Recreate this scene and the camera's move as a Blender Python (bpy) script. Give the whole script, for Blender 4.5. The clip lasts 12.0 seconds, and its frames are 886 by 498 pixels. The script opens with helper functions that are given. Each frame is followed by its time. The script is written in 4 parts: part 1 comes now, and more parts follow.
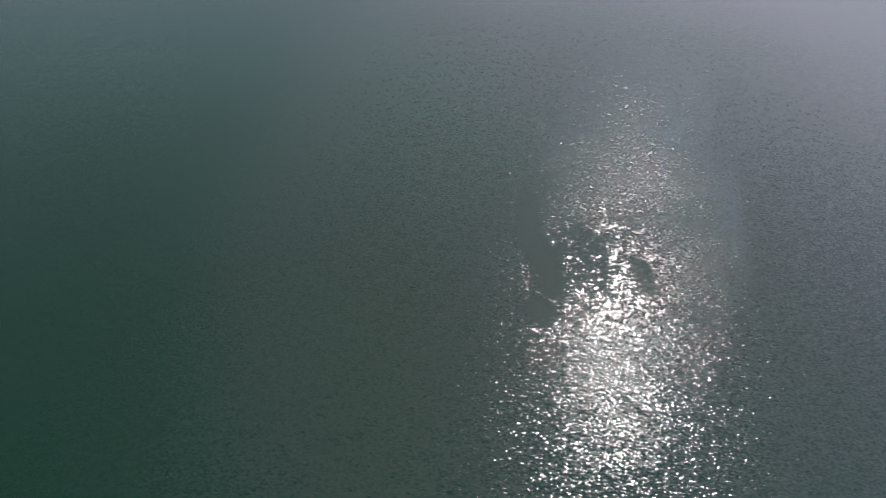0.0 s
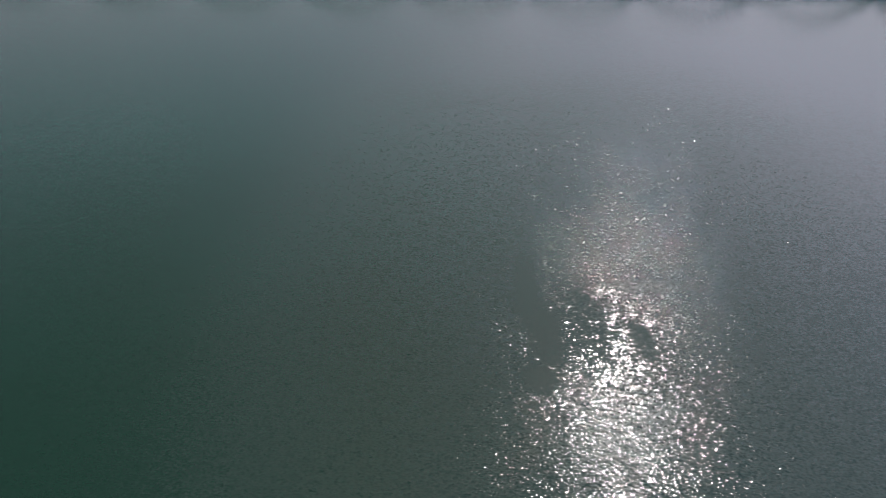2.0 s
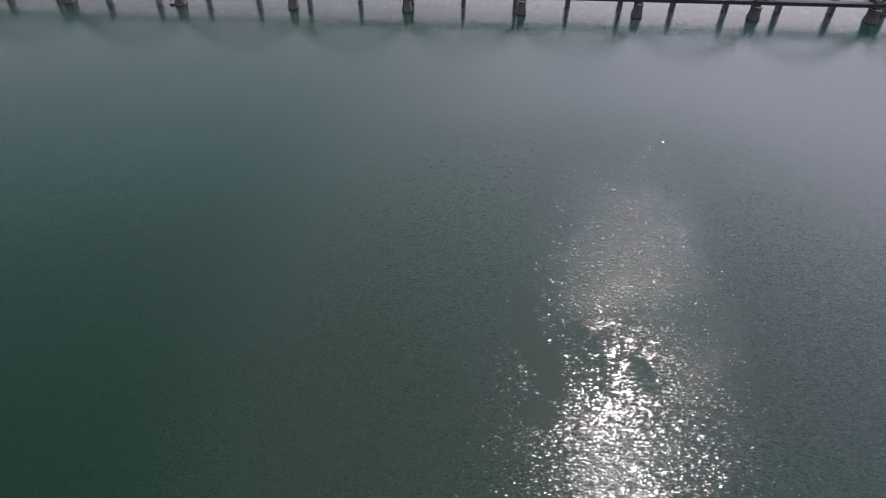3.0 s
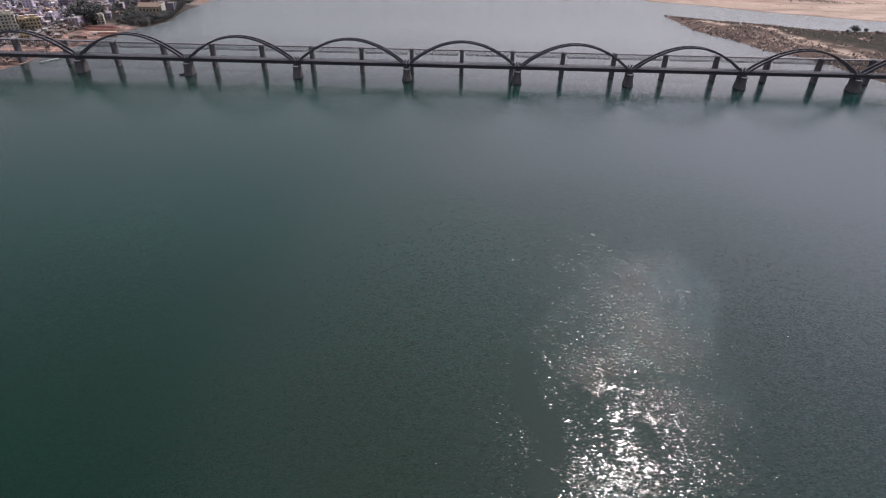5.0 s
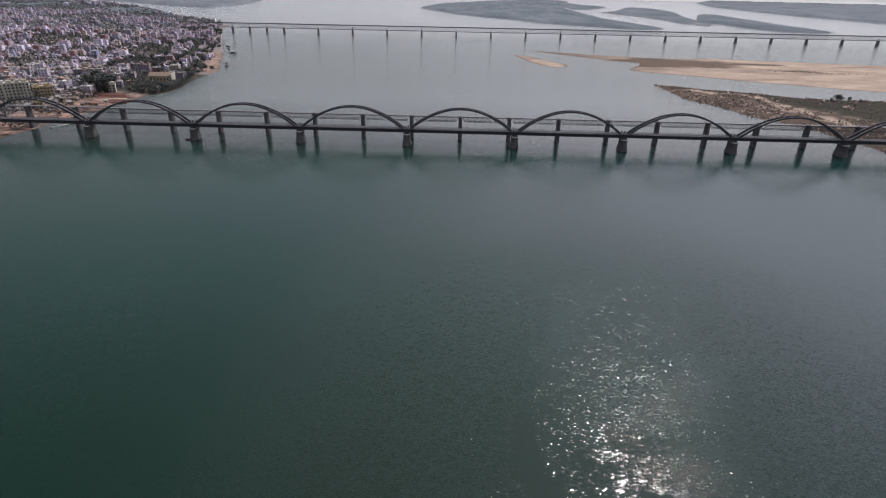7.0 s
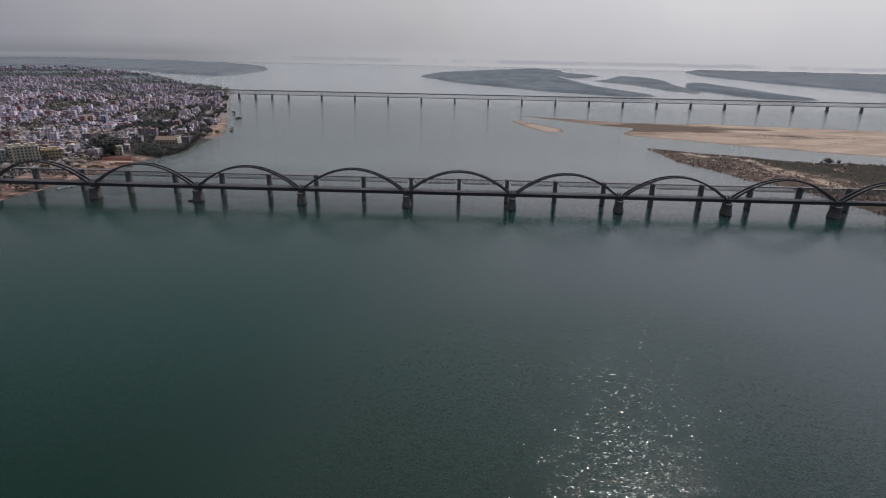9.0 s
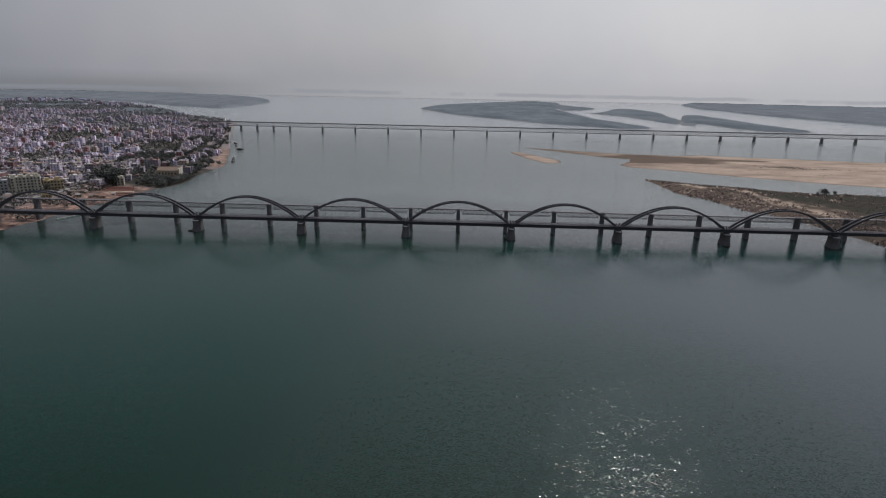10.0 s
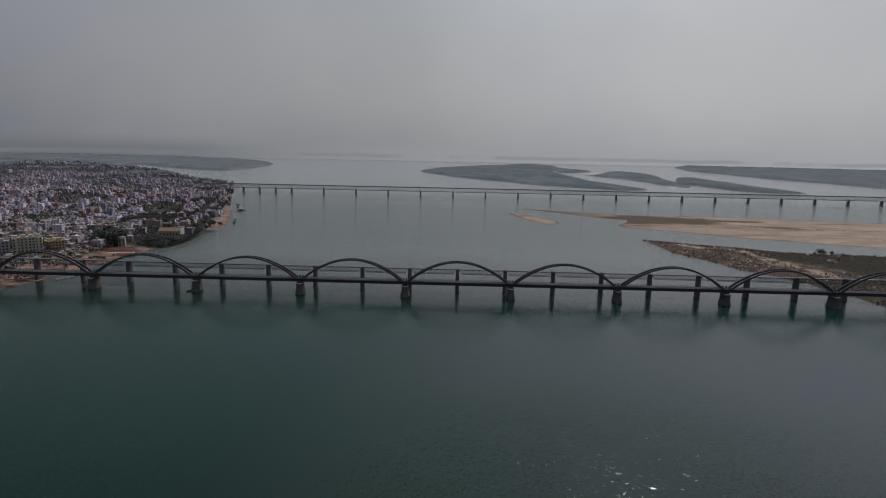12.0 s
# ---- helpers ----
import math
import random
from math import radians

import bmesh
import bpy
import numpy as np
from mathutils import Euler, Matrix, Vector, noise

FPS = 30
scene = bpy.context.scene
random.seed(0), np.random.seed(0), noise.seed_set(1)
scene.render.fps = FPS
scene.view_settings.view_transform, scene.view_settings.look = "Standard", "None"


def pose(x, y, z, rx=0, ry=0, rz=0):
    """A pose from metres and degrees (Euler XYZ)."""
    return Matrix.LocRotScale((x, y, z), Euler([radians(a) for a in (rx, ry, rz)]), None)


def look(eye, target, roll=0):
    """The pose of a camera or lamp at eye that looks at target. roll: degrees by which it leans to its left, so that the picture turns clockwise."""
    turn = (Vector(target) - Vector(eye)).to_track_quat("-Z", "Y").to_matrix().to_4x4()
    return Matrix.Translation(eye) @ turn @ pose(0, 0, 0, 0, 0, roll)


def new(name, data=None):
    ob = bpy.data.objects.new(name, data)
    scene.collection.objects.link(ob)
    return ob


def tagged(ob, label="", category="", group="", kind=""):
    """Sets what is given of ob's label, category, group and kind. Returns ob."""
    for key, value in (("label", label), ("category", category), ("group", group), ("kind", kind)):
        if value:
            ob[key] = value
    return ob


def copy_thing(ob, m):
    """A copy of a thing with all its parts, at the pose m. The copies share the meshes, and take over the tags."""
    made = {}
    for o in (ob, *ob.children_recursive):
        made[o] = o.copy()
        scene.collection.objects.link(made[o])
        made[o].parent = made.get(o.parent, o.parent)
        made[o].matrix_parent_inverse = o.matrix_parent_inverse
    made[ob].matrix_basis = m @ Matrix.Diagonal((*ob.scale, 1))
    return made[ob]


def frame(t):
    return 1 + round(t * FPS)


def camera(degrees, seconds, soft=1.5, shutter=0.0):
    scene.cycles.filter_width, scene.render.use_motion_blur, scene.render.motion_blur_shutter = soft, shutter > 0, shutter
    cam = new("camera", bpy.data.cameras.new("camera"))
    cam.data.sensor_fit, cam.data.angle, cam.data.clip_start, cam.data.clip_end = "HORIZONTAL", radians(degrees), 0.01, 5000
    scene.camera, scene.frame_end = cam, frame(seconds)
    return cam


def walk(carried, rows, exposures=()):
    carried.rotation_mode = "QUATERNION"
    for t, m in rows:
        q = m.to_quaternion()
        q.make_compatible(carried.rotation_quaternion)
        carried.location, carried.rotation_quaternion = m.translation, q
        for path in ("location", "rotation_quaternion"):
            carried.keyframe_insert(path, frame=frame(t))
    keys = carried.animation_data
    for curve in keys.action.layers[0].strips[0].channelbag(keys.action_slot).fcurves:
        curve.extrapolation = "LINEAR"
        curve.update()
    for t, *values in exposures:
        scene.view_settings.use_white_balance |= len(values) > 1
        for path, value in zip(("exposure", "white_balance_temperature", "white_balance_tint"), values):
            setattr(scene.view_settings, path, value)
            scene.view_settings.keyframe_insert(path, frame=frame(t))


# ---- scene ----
cam = camera(77.06, 12.0, soft=1.1)
EYE = (0.0, 0.0, 143.4)
# seconds, pitch, roll, yaw: the camera hovers and tilts up
TURNS = [
    (0.0, -48.85, -0.80, 1.30), (0.5, -47.20, -0.80, 1.20), (1.0, -45.45, -0.80, 1.08),
    (1.5, -43.78, -0.80, 0.96), (2.0, -42.05, -0.80, 0.85), (2.5, -40.40, -0.81, 0.75),
    (3.0, -38.72, -0.83, 0.66), (4.0, -35.55, -0.86, 0.58), (5.0, -32.40, -0.90, 0.54),
    (5.5, -30.92, -0.97, 0.53), (6.0, -29.32, -1.00, 0.51), (6.5, -27.76, -1.00, 0.50),
    (7.0, -26.10, -1.00, 0.46), (8.0, -22.97, -1.03, 0.41), (9.0, -19.90, -1.06, 0.37),
    (9.5, -18.41, -1.09, 0.34), (10.0, -16.81, -1.12, 0.31), (10.5, -15.30, -1.14, 0.30),
    (11.0, -13.72, -1.12, 0.28), (11.5, -12.19, -1.13, 0.26), (12.0, -10.62, -1.11, 0.22)]
walk(cam, [(t, pose(*EYE, 90 + p, r, y)) for t, p, r, y in TURNS],
     exposures=[(0.0, 1.02, 6520, 26), (2.5, 0.9, 6520, 24), (5.5, 0.45, 6480, 20), (7.0, 0.28, 6450, 15), (9.5, -0.18, 6420, 12),
                (10.5, -0.31, 6400, 10), (12.0, -0.68, 6400, 9)])

# ---------------------------------------------------------------- light
SUN_EL, SUN_AZ = 56.6, 32.0          # degrees; azimuth from +y towards +x
world = bpy.data.worlds.new("sky")
scene.world = world
world.use_nodes = True
wn, wl = world.node_tree.nodes, world.node_tree.links
wn.clear()
sky = wn.new("ShaderNodeTexSky")
sky.sky_type, sky.sun_disc = "NISHITA", False
sky.sun_elevation, sky.sun_rotation = radians(SUN_EL), radians(SUN_AZ)
sky.air_density, sky.dust_density, sky.ozone_density, sky.altitude = 1.0, 5.5, 1.0, 50
pale = wn.new("ShaderNodeMix")
pale.data_type = "RGBA"
pale.inputs["Factor"].default_value = 0.75
bg = wn.new("ShaderNodeBackground")
bg.inputs["Strength"].default_value = 0.1
wout = wn.new("ShaderNodeOutputWorld")
grey = wn.new("ShaderNodeHueSaturation")
grey.inputs["Saturation"].default_value = 0.5
wl.new(sky.outputs["Color"], grey.inputs["Color"])
wl.new(grey.outputs["Color"], pale.inputs["A"])
wl.new(pale.outputs["Result"], bg.inputs["Color"])
# haze: bluish away from the sun, brighter and warmer round it
way = wn.new("ShaderNodeTexCoord")
near_sun = wn.new("ShaderNodeVectorMath")
near_sun.operation = "DOT_PRODUCT"
near_sun.inputs[1].default_value = (math.sin(radians(SUN_AZ)) * math.cos(radians(SUN_EL)),
                                    math.cos(radians(SUN_AZ)) * math.cos(radians(SUN_EL)), math.sin(radians(SUN_EL)))
wl.new(way.outputs["Generated"], near_sun.inputs[0])
haze = wn.new("ShaderNodeValToRGB")
stops = [(0.0, (6.4, 6.6, 7.1)), (0.22, (5.0, 5.1, 5.6)), (0.45, (4.5, 5.3, 6.2)), (0.63, (7.2, 8.3, 9.7)), (0.72, (9.9, 10.5, 12.6)),
         (0.82, (20.2, 19.8, 23.0)), (1.0, (24.8, 22.6, 23.6))]
while len(haze.color_ramp.elements) < len(stops):
    haze.color_ramp.elements.new(0.5)
for e, (at, c) in zip(haze.color_ramp.elements, stops):
    e.position, e.color = at, (*c, 1)
wl.new(near_sun.outputs["Value"], haze.inputs["Fac"])
# the low sky is an even veil of haze, brighter on the sun's side
low_axis = wn.new("ShaderNodeVectorMath")
low_axis.operation = "DOT_PRODUCT"
low_axis.inputs[1].default_value = (0.53, 0.848, 0.3)
wl.new(way.outputs["Generated"], low_axis.inputs[0])
low_haze = wn.new("ShaderNodeValToRGB")
low_stops = [(0.0, (4.2, 4.3, 4.7)), (0.34, (3.8, 3.9, 4.35)), (0.5, (4.65, 4.7, 5.1)), (0.7, (5.2, 5.25, 5.5)), (0.85, (6.0, 6.0, 6.15)),
             (0.92, (6.8, 6.85, 7.1)), (1.0, (7.5, 7.55, 7.8))]
while len(low_haze.color_ramp.elements) < len(low_stops):
    low_haze.color_ramp.elements.new(0.5)
for e, (at, c) in zip(low_haze.color_ramp.elements, low_stops):
    e.position, e.color = at, (*c, 1)
wl.new(low_axis.outputs["Value"], low_haze.inputs["Fac"])
climb = wn.new("ShaderNodeSeparateXYZ")
wl.new(way.outputs["Generated"], climb.inputs[0])
height_mix = wn.new("ShaderNodeMapRange")
height_mix.interpolation_type = "SMOOTHSTEP"
height_mix.inputs["From Min"].default_value, height_mix.inputs["From Max"].default_value = 0.17, 0.4
wl.new(climb.outputs["Z"], height_mix.inputs["Value"])
whole = wn.new("ShaderNodeMix")
whole.data_type = "RGBA"
wl.new(height_mix.outputs["Result"], whole.inputs["Factor"])
wl.new(low_haze.outputs["Color"], whole.inputs["A"])
wl.new(haze.outputs["Color"], whole.inputs["B"])
# thin uneven cloud in the veil
cloud = wn.new("ShaderNodeTexNoise")
cloud.inputs["Scale"].default_value, cloud.inputs["Detail"].default_value, cloud.inputs["Roughness"].default_value = 3.2, 4.0, 0.55
wl.new(way.outputs["Generated"], cloud.inputs["Vector"])
cloud_tone = wn.new("ShaderNodeValToRGB")
cloud_tone.color_ramp.elements[0].position, cloud_tone.color_ramp.elements[0].color = 0.3, (0.92, 0.935, 0.96, 1)
cloud_tone.color_ramp.elements[1].position, cloud_tone.color_ramp.elements[1].color = 0.7, (1.08, 1.07, 1.055, 1)
wl.new(cloud.outputs["Fac"], cloud_tone.inputs["Fac"])
veil = wn.new("ShaderNodeMix")
veil.data_type, veil.blend_type = "RGBA", "MULTIPLY"
veil.inputs["Factor"].default_value = 1.0
wl.new(whole.outputs["Result"], veil.inputs["A"])
wl.new(cloud_tone.outputs["Color"], veil.inputs["B"])
wl.new(veil.outputs["Result"], pale.inputs["B"])
wl.new(bg.outputs["Background"], wout.inputs["Surface"])

sun_data = bpy.data.lights.new("sun", "SUN")
sun_data.energy, sun_data.angle, sun_data.color = 3.3, radians(0.6), (1.0, 0.95, 0.88)
sun_dir = Vector((math.sin(radians(SUN_AZ)) * math.cos(radians(SUN_EL)),
                  math.cos(radians(SUN_AZ)) * math.cos(radians(SUN_EL)), math.sin(radians(SUN_EL))))
sun = new("sun", sun_data)
sun.matrix_world = look(sun_dir * 800, (0, 0, 0))

# ---------------------------------------------------------------- materials


class Mat:
    """A node material with short calls for the nodes used here."""

    def __init__(self, name, rough=0.9, metal=0.0, spec=0.12):
        self.m = bpy.data.materials.new(name)
        self.m.use_nodes = True
        self.t = self.m.node_tree
        self.b = self.t.nodes["Principled BSDF"]
        self.b.inputs["Roughness"].default_value = rough
        self.b.inputs["Metallic"].default_value = metal
        self.b.inputs["Specular IOR Level"].default_value = spec

    def node(self, kind, **ins):
        n = self.t.nodes.new(kind)
        for k, v in ins.items():
            self.put(n.inputs[k.replace("_", " ")], v)
        return n

    def put(self, socket, v):
        if isinstance(v, bpy.types.NodeSocket):
            self.t.links.new(v, socket)
        else:
            socket.default_value = v

    def coords(self, scale=(1, 1, 1)):
        g = self.node("ShaderNodeNewGeometry")
        return self.node("ShaderNodeMapping", Vector=g.outputs["Position"], Scale=scale).outputs["Vector"]

    def noise(self, scale, detail=4.0, rough=0.55, stretch=(1, 1, 1), distort=0.0):
        return self.node("ShaderNodeTexNoise", Vector=self.coords(stretch), Scale=scale, Detail=detail,
                         Roughness=rough, Distortion=distort).outputs["Fac"]

    def ramp(self, fac, stops, flat=False):
        n = self.node("ShaderNodeValToRGB", Fac=fac)
        n.color_ramp.interpolation = "CONSTANT" if flat else "LINEAR"
        el = n.color_ramp.elements
        while len(el) < len(stops):
            el.new(0.5)
        for e, (p, c) in zip(el, stops):
            e.position, e.color = p, (*c, 1) if len(c) == 3 else c
        return n.outputs["Color"]

    def mix(self, fac, a, b, how="MIX"):
        n = self.t.nodes.new("ShaderNodeMix")
        n.data_type, n.blend_type = "RGBA", how
        for s, v in (("Factor", fac), ("A", a), ("B", b)):
            if isinstance(v, tuple) and len(v) == 3:
                v = (*v, 1)
            self.put(n.inputs[s], v)
        return n.outputs["Result"]

    def math(self, op, a, b=0.0, clamp=False):
        n = self.t.nodes.new("ShaderNodeMath")
        n.operation, n.use_clamp = op, clamp
        self.put(n.inputs[0], a)
        self.put(n.inputs[1], b)
        return n.outputs[0]

    def attr(self, name):
        n = self.node("ShaderNodeAttribute")
        n.attribute_name = name
        return n.outputs["Fac"]

    def rand(self):
        return self.node("ShaderNodeObjectInfo").outputs["Random"]

    def island(self):
        return self.node("ShaderNodeNewGeometry").outputs["Random Per Island"]

    def colour(self, v):
        self.put(self.b.inputs["Base Color"], (*v, 1) if isinstance(v, tuple) else v)

    def bump(self, height, strength=0.4, distance=0.2):
        n = self.node("ShaderNodeBump", Height=height, Strength=strength, Distance=distance)
        self.t.links.new(n.outputs["Normal"], self.b.inputs["Normal"])
        return n


def weathered(name, dark, light, scale=0.35, rough=0.9, streak=True):
    """Stone, concrete or old paint: two scales of stain, with rain streaks."""
    m = Mat(name, rough)
    c = m.mix(m.noise(scale, 6), dark, light)
    if streak:
        s = m.ramp(m.noise(1.2, 4, 0.6, (1, 1, 0.12)), [(0.35, (0.55, 0.54, 0.52)), (0.65, (1, 1, 1))])
        c = m.mix(0.8, c, s, "MULTIPLY")
    c = m.mix(0.35, c, m.ramp(m.noise(4.0, 3), [(0.3, (0.6, 0.6, 0.6)), (0.7, (1, 1, 1))]), "MULTIPLY")
    m.colour(c)
    m.bump(m.noise(2.5, 5), 0.35, 0.15)
    return m.m


CONCRETE = weathered("dark_weathered_concrete", (0.042, 0.043, 0.051), (0.08, 0.081, 0.092))
PIER_STONE = weathered("grimy_pier_concrete", (0.06, 0.058, 0.06), (0.135, 0.13, 0.132))
PALE_CAP = weathered("pale_pier_ledge", (0.2, 0.2, 0.195), (0.36, 0.355, 0.34))
OLD_STONE = weathered("old_stone_pier", (0.075, 0.075, 0.08), (0.14, 0.138, 0.142))
STEEL = weathered("grey_painted_steel", (0.07, 0.07, 0.078), (0.12, 0.12, 0.128), rough=0.6)
# far bridge colours lightened in place of the haze before it
FAR_STEEL = weathered("haze_paled_far_steel", (0.15, 0.155, 0.16), (0.22, 0.22, 0.225), rough=0.7)
FAR_PIER = weathered("haze_paled_far_pier", (0.13, 0.135, 0.14), (0.2, 0.2, 0.2))


def paint_wall(name, paints, per_object=True):
    m = Mat(name, 0.85)
    fac = m.rand() if per_object else m.attr("tint")
    n = len(paints)
    c = m.ramp(fac, [(i / n, p) for i, p in enumerate(paints)], flat=True)
    c = m.mix(0.7, c, m.ramp(m.noise(0.5, 5), [(0.3, (0.62, 0.6, 0.58)), (0.65, (1, 1, 1))]), "MULTIPLY")
    c = m.mix(0.5, c, m.ramp(m.noise(1.5, 3, 0.6, (1, 1, 0.15)), [(0.3, (0.5, 0.48, 0.46)), (0.6, (1, 1, 1))]), "MULTIPLY")
    m.colour(c)
    return m.m


PAINTS = [(0.58, 0.57, 0.58), (0.36, 0.32, 0.33), (0.7, 0.69, 0.72), (0.26, 0.16, 0.14), (0.46, 0.43, 0.39),
          (0.26, 0.25, 0.26), (0.42, 0.36, 0.37), (0.62, 0.62, 0.66), (0.32, 0.36, 0.43), (0.18, 0.16, 0.16),
          (0.5, 0.44, 0.32), (0.37, 0.4, 0.38), (0.76, 0.75, 0.75), (0.34, 0.21, 0.185), (0.28, 0.275, 0.3)]
# haze over the town put into the paints by a violet shift
PAINTS = [(r * 0.85, g * 0.8, b * 0.95) for r, g, b in PAINTS]
HOUSE_WALL = paint_wall("painted_plaster_wall", [(r * 0.8, g * 0.79, b * 0.78) for r, g, b in PAINTS])
TOWN_WALL = paint_wall("town_plaster", PAINTS, False)
ROOF = paint_wall("cement_flat_roof", [(0.3, 0.28, 0.27), (0.4, 0.38, 0.37), (0.22, 0.2, 0.19), (0.34, 0.26, 0.22), (0.5, 0.48, 0.47)])
CREAM = weathered("cream_plaster", (0.36, 0.345, 0.29), (0.5, 0.485, 0.41))
YELLOW = weathered("ochre_yellow_plaster", (0.33, 0.27, 0.165), (0.43, 0.355, 0.23))
GREYWALL = weathered("grey_plaster", (0.24, 0.25, 0.26), (0.36, 0.37, 0.38))
TANWALL = weathered("tan_plaster", (0.28, 0.235, 0.175), (0.38, 0.32, 0.25))
WHITEWALL = weathered("white_plaster", (0.6, 0.6, 0.6), (0.78, 0.77, 0.76))
BROWNROOF = weathered("brown_tile_roof", (0.15, 0.115, 0.09), (0.25, 0.195, 0.155))
REDSTEP = weathered("red_painted_steps", (0.09, 0.042, 0.035), (0.15, 0.075, 0.06))
WOOD = weathered("dark_boat_wood", (0.06, 0.05, 0.045), (0.14, 0.12, 0.1))
gm = Mat("dark_window_glass", 0.15, 0, 0.5)
gm.colour((0.03, 0.035, 0.04))
GLASS = gm.m


def foliage(name, a, b, per_object=True):
    m = Mat(name, 0.9, 0, 0.02)
    f = m.rand() if per_object else m.island()
    c = m.mix(f, a, b)
    c = m.mix(0.6, c, m.ramp(m.noise(0.8, 4), [(0.3, (0.6, 0.6, 0.6)), (0.7, (1.2, 1.16, 1.1))]), "MULTIPLY")
    m.colour(c)
    return m.m


LEAF = foliage("dusty_green_leaves", (0.062, 0.068, 0.066), (0.105, 0.11, 0.104))
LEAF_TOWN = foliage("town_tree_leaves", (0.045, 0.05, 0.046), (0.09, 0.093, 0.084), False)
# leaves of the farther town trees lightened, haze put into their colour
LEAF_MID = foliage("haze_paled_town_leaves", (0.092, 0.103, 0.11), (0.15, 0.16, 0.165), False)


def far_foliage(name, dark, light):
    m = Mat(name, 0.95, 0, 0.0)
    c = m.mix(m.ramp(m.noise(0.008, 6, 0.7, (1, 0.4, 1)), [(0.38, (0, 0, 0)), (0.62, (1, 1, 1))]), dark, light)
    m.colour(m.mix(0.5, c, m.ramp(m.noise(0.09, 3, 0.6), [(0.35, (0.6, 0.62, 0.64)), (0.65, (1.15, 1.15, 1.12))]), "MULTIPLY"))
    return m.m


# distance haze painted into the leaf colours as a pale blue-grey
LEAF_FAR = far_foliage("haze_paled_island_leaves", (0.074, 0.087, 0.098), (0.112, 0.126, 0.138))
LEAF_BANK = far_foliage("haze_paled_far_bank_leaves", (0.088, 0.1, 0.113), (0.12, 0.133, 0.146))
SCRUB = foliage("dry_scrub_leaves", (0.028, 0.032, 0.026), (0.052, 0.053, 0.044), False)
BARK = weathered("grey_bark", (0.06, 0.05, 0.04), (0.13, 0.11, 0.09), streak=False)


def water_material():
    """Turbid green river: fine wind ripples, weaker in a few calm slicks and upstream."""
    m = Mat("river_water", 0.1, 0, 0.5)
    m.b.inputs["IOR"].default_value = 1.215
    place = m.node("ShaderNodeNewGeometry").outputs["Position"]
    spot = m.node("ShaderNodeSeparateXYZ", Vector=place)
    reach = spot.outputs["Y"]
    # darker green water towards the town bank, paler and bluer towards the spit
    across = m.math("DIVIDE", m.math("ADD", spot.outputs["X"], m.math("ADD", m.math("MULTIPLY", m.noise(0.006, 4, 0.6), 120.0), -30.0)), 230.0, True)
    near_by = m.mix(across, (0.0, 0.0082, 0.0036), (0.0022, 0.0125, 0.0128))
    midway = m.mix(across, (0.0, 0.0132, 0.0080), (0.0018, 0.0152, 0.0142))
    drift = m.math("ADD", reach, m.math("MULTIPLY", m.noise(0.008, 4, 0.6), 160.0))

    def stage(start, length):
        return m.math("DIVIDE", m.math("SUBTRACT", drift, start), length, True)

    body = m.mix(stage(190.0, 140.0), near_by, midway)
    # paler under the bridges and towards the shoals: silt, with reflected sky painted in
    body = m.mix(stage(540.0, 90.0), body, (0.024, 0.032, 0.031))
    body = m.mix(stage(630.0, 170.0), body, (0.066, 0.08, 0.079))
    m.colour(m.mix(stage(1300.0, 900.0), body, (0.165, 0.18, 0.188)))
    # the mirror is turned down over the shoals; pale colour replaces reflected sky
    m.put(m.b.inputs["Specular IOR Level"], m.math("SUBTRACT", 0.5, m.math("MULTIPLY", stage(700.0, 250.0), 0.27)))
    warp = m.math("ADD", m.math("MULTIPLY", m.noise(0.06, 5, 0.65), 1.3), m.math("MULTIPLY", m.noise(0.6, 3, 0.7), 1.3))

    def slick(cx, cy, rx, ry, depth):
        n = m.node("ShaderNodeVectorMath", Vector=place)
        n.operation = "SUBTRACT"
        n.inputs[1].default_value = (cx, cy, 0)
        s = m.node("ShaderNodeVectorMath")
        s.operation = "MULTIPLY"
        m.t.links.new(n.outputs[0], s.inputs[0])
        s.inputs[1].default_value = (1 / rx, 1 / ry, 0)
        ln = m.node("ShaderNodeVectorMath")
        ln.operation = "LENGTH"
        m.t.links.new(s.outputs[0], ln.inputs[0])
        d = m.math("ADD", ln.outputs["Value"], m.math("SUBTRACT", warp, 1.3))
        return m.math("MULTIPLY", m.math("MULTIPLY", m.math("SUBTRACT", 1.1, d), 1.6, True), depth)

    calm = 0.0
    for e in SLICKS:
        calm = m.math("MAXIMUM", slick(*e), calm)
    upstream = m.node("ShaderNodeMapRange", Value=m.math("ADD", reach, m.math("MULTIPLY", m.noise(0.015, 4, 0.6, (0.4, 1, 1)), 120.0)))
    upstream.inputs["From Min"].default_value, upstream.inputs["From Max"].default_value = 310.0, 430.0
    upstream.inputs["To Min"].default_value, upstream.inputs["To Max"].default_value = 1.0, 0.0
    # upstream the ripples come in patches, with still water between
    patches = m.ramp(m.noise(0.011, 4, 0.6, (0.5, 1, 1)), [(0.38, (0.25,) * 3), (0.62, (0.48,) * 3)])
    between = m.node("ShaderNodeMapRange", Value=drift)
    between.inputs["From Min"].default_value, between.inputs["From Max"].default_value = 585.0, 615.0
    between.inputs["To Min"].default_value, between.inputs["To Max"].default_value = 0.0, 0.8
    wind = m.math("MAXIMUM", m.math("MAXIMUM", upstream.outputs["Result"], patches), between.outputs["Result"])
    gust = m.ramp(m.noise(0.012, 3, 0.6, (0.6, 1, 1)), [(0.35, (0.8,) * 3), (0.65, (1, 1, 1))])
    # smoother water outside the breeze in mid-stream
    side = m.math("ADD", spot.outputs["X"], m.math("MULTIPLY", m.noise(0.02, 3, 0.6), 50.0))
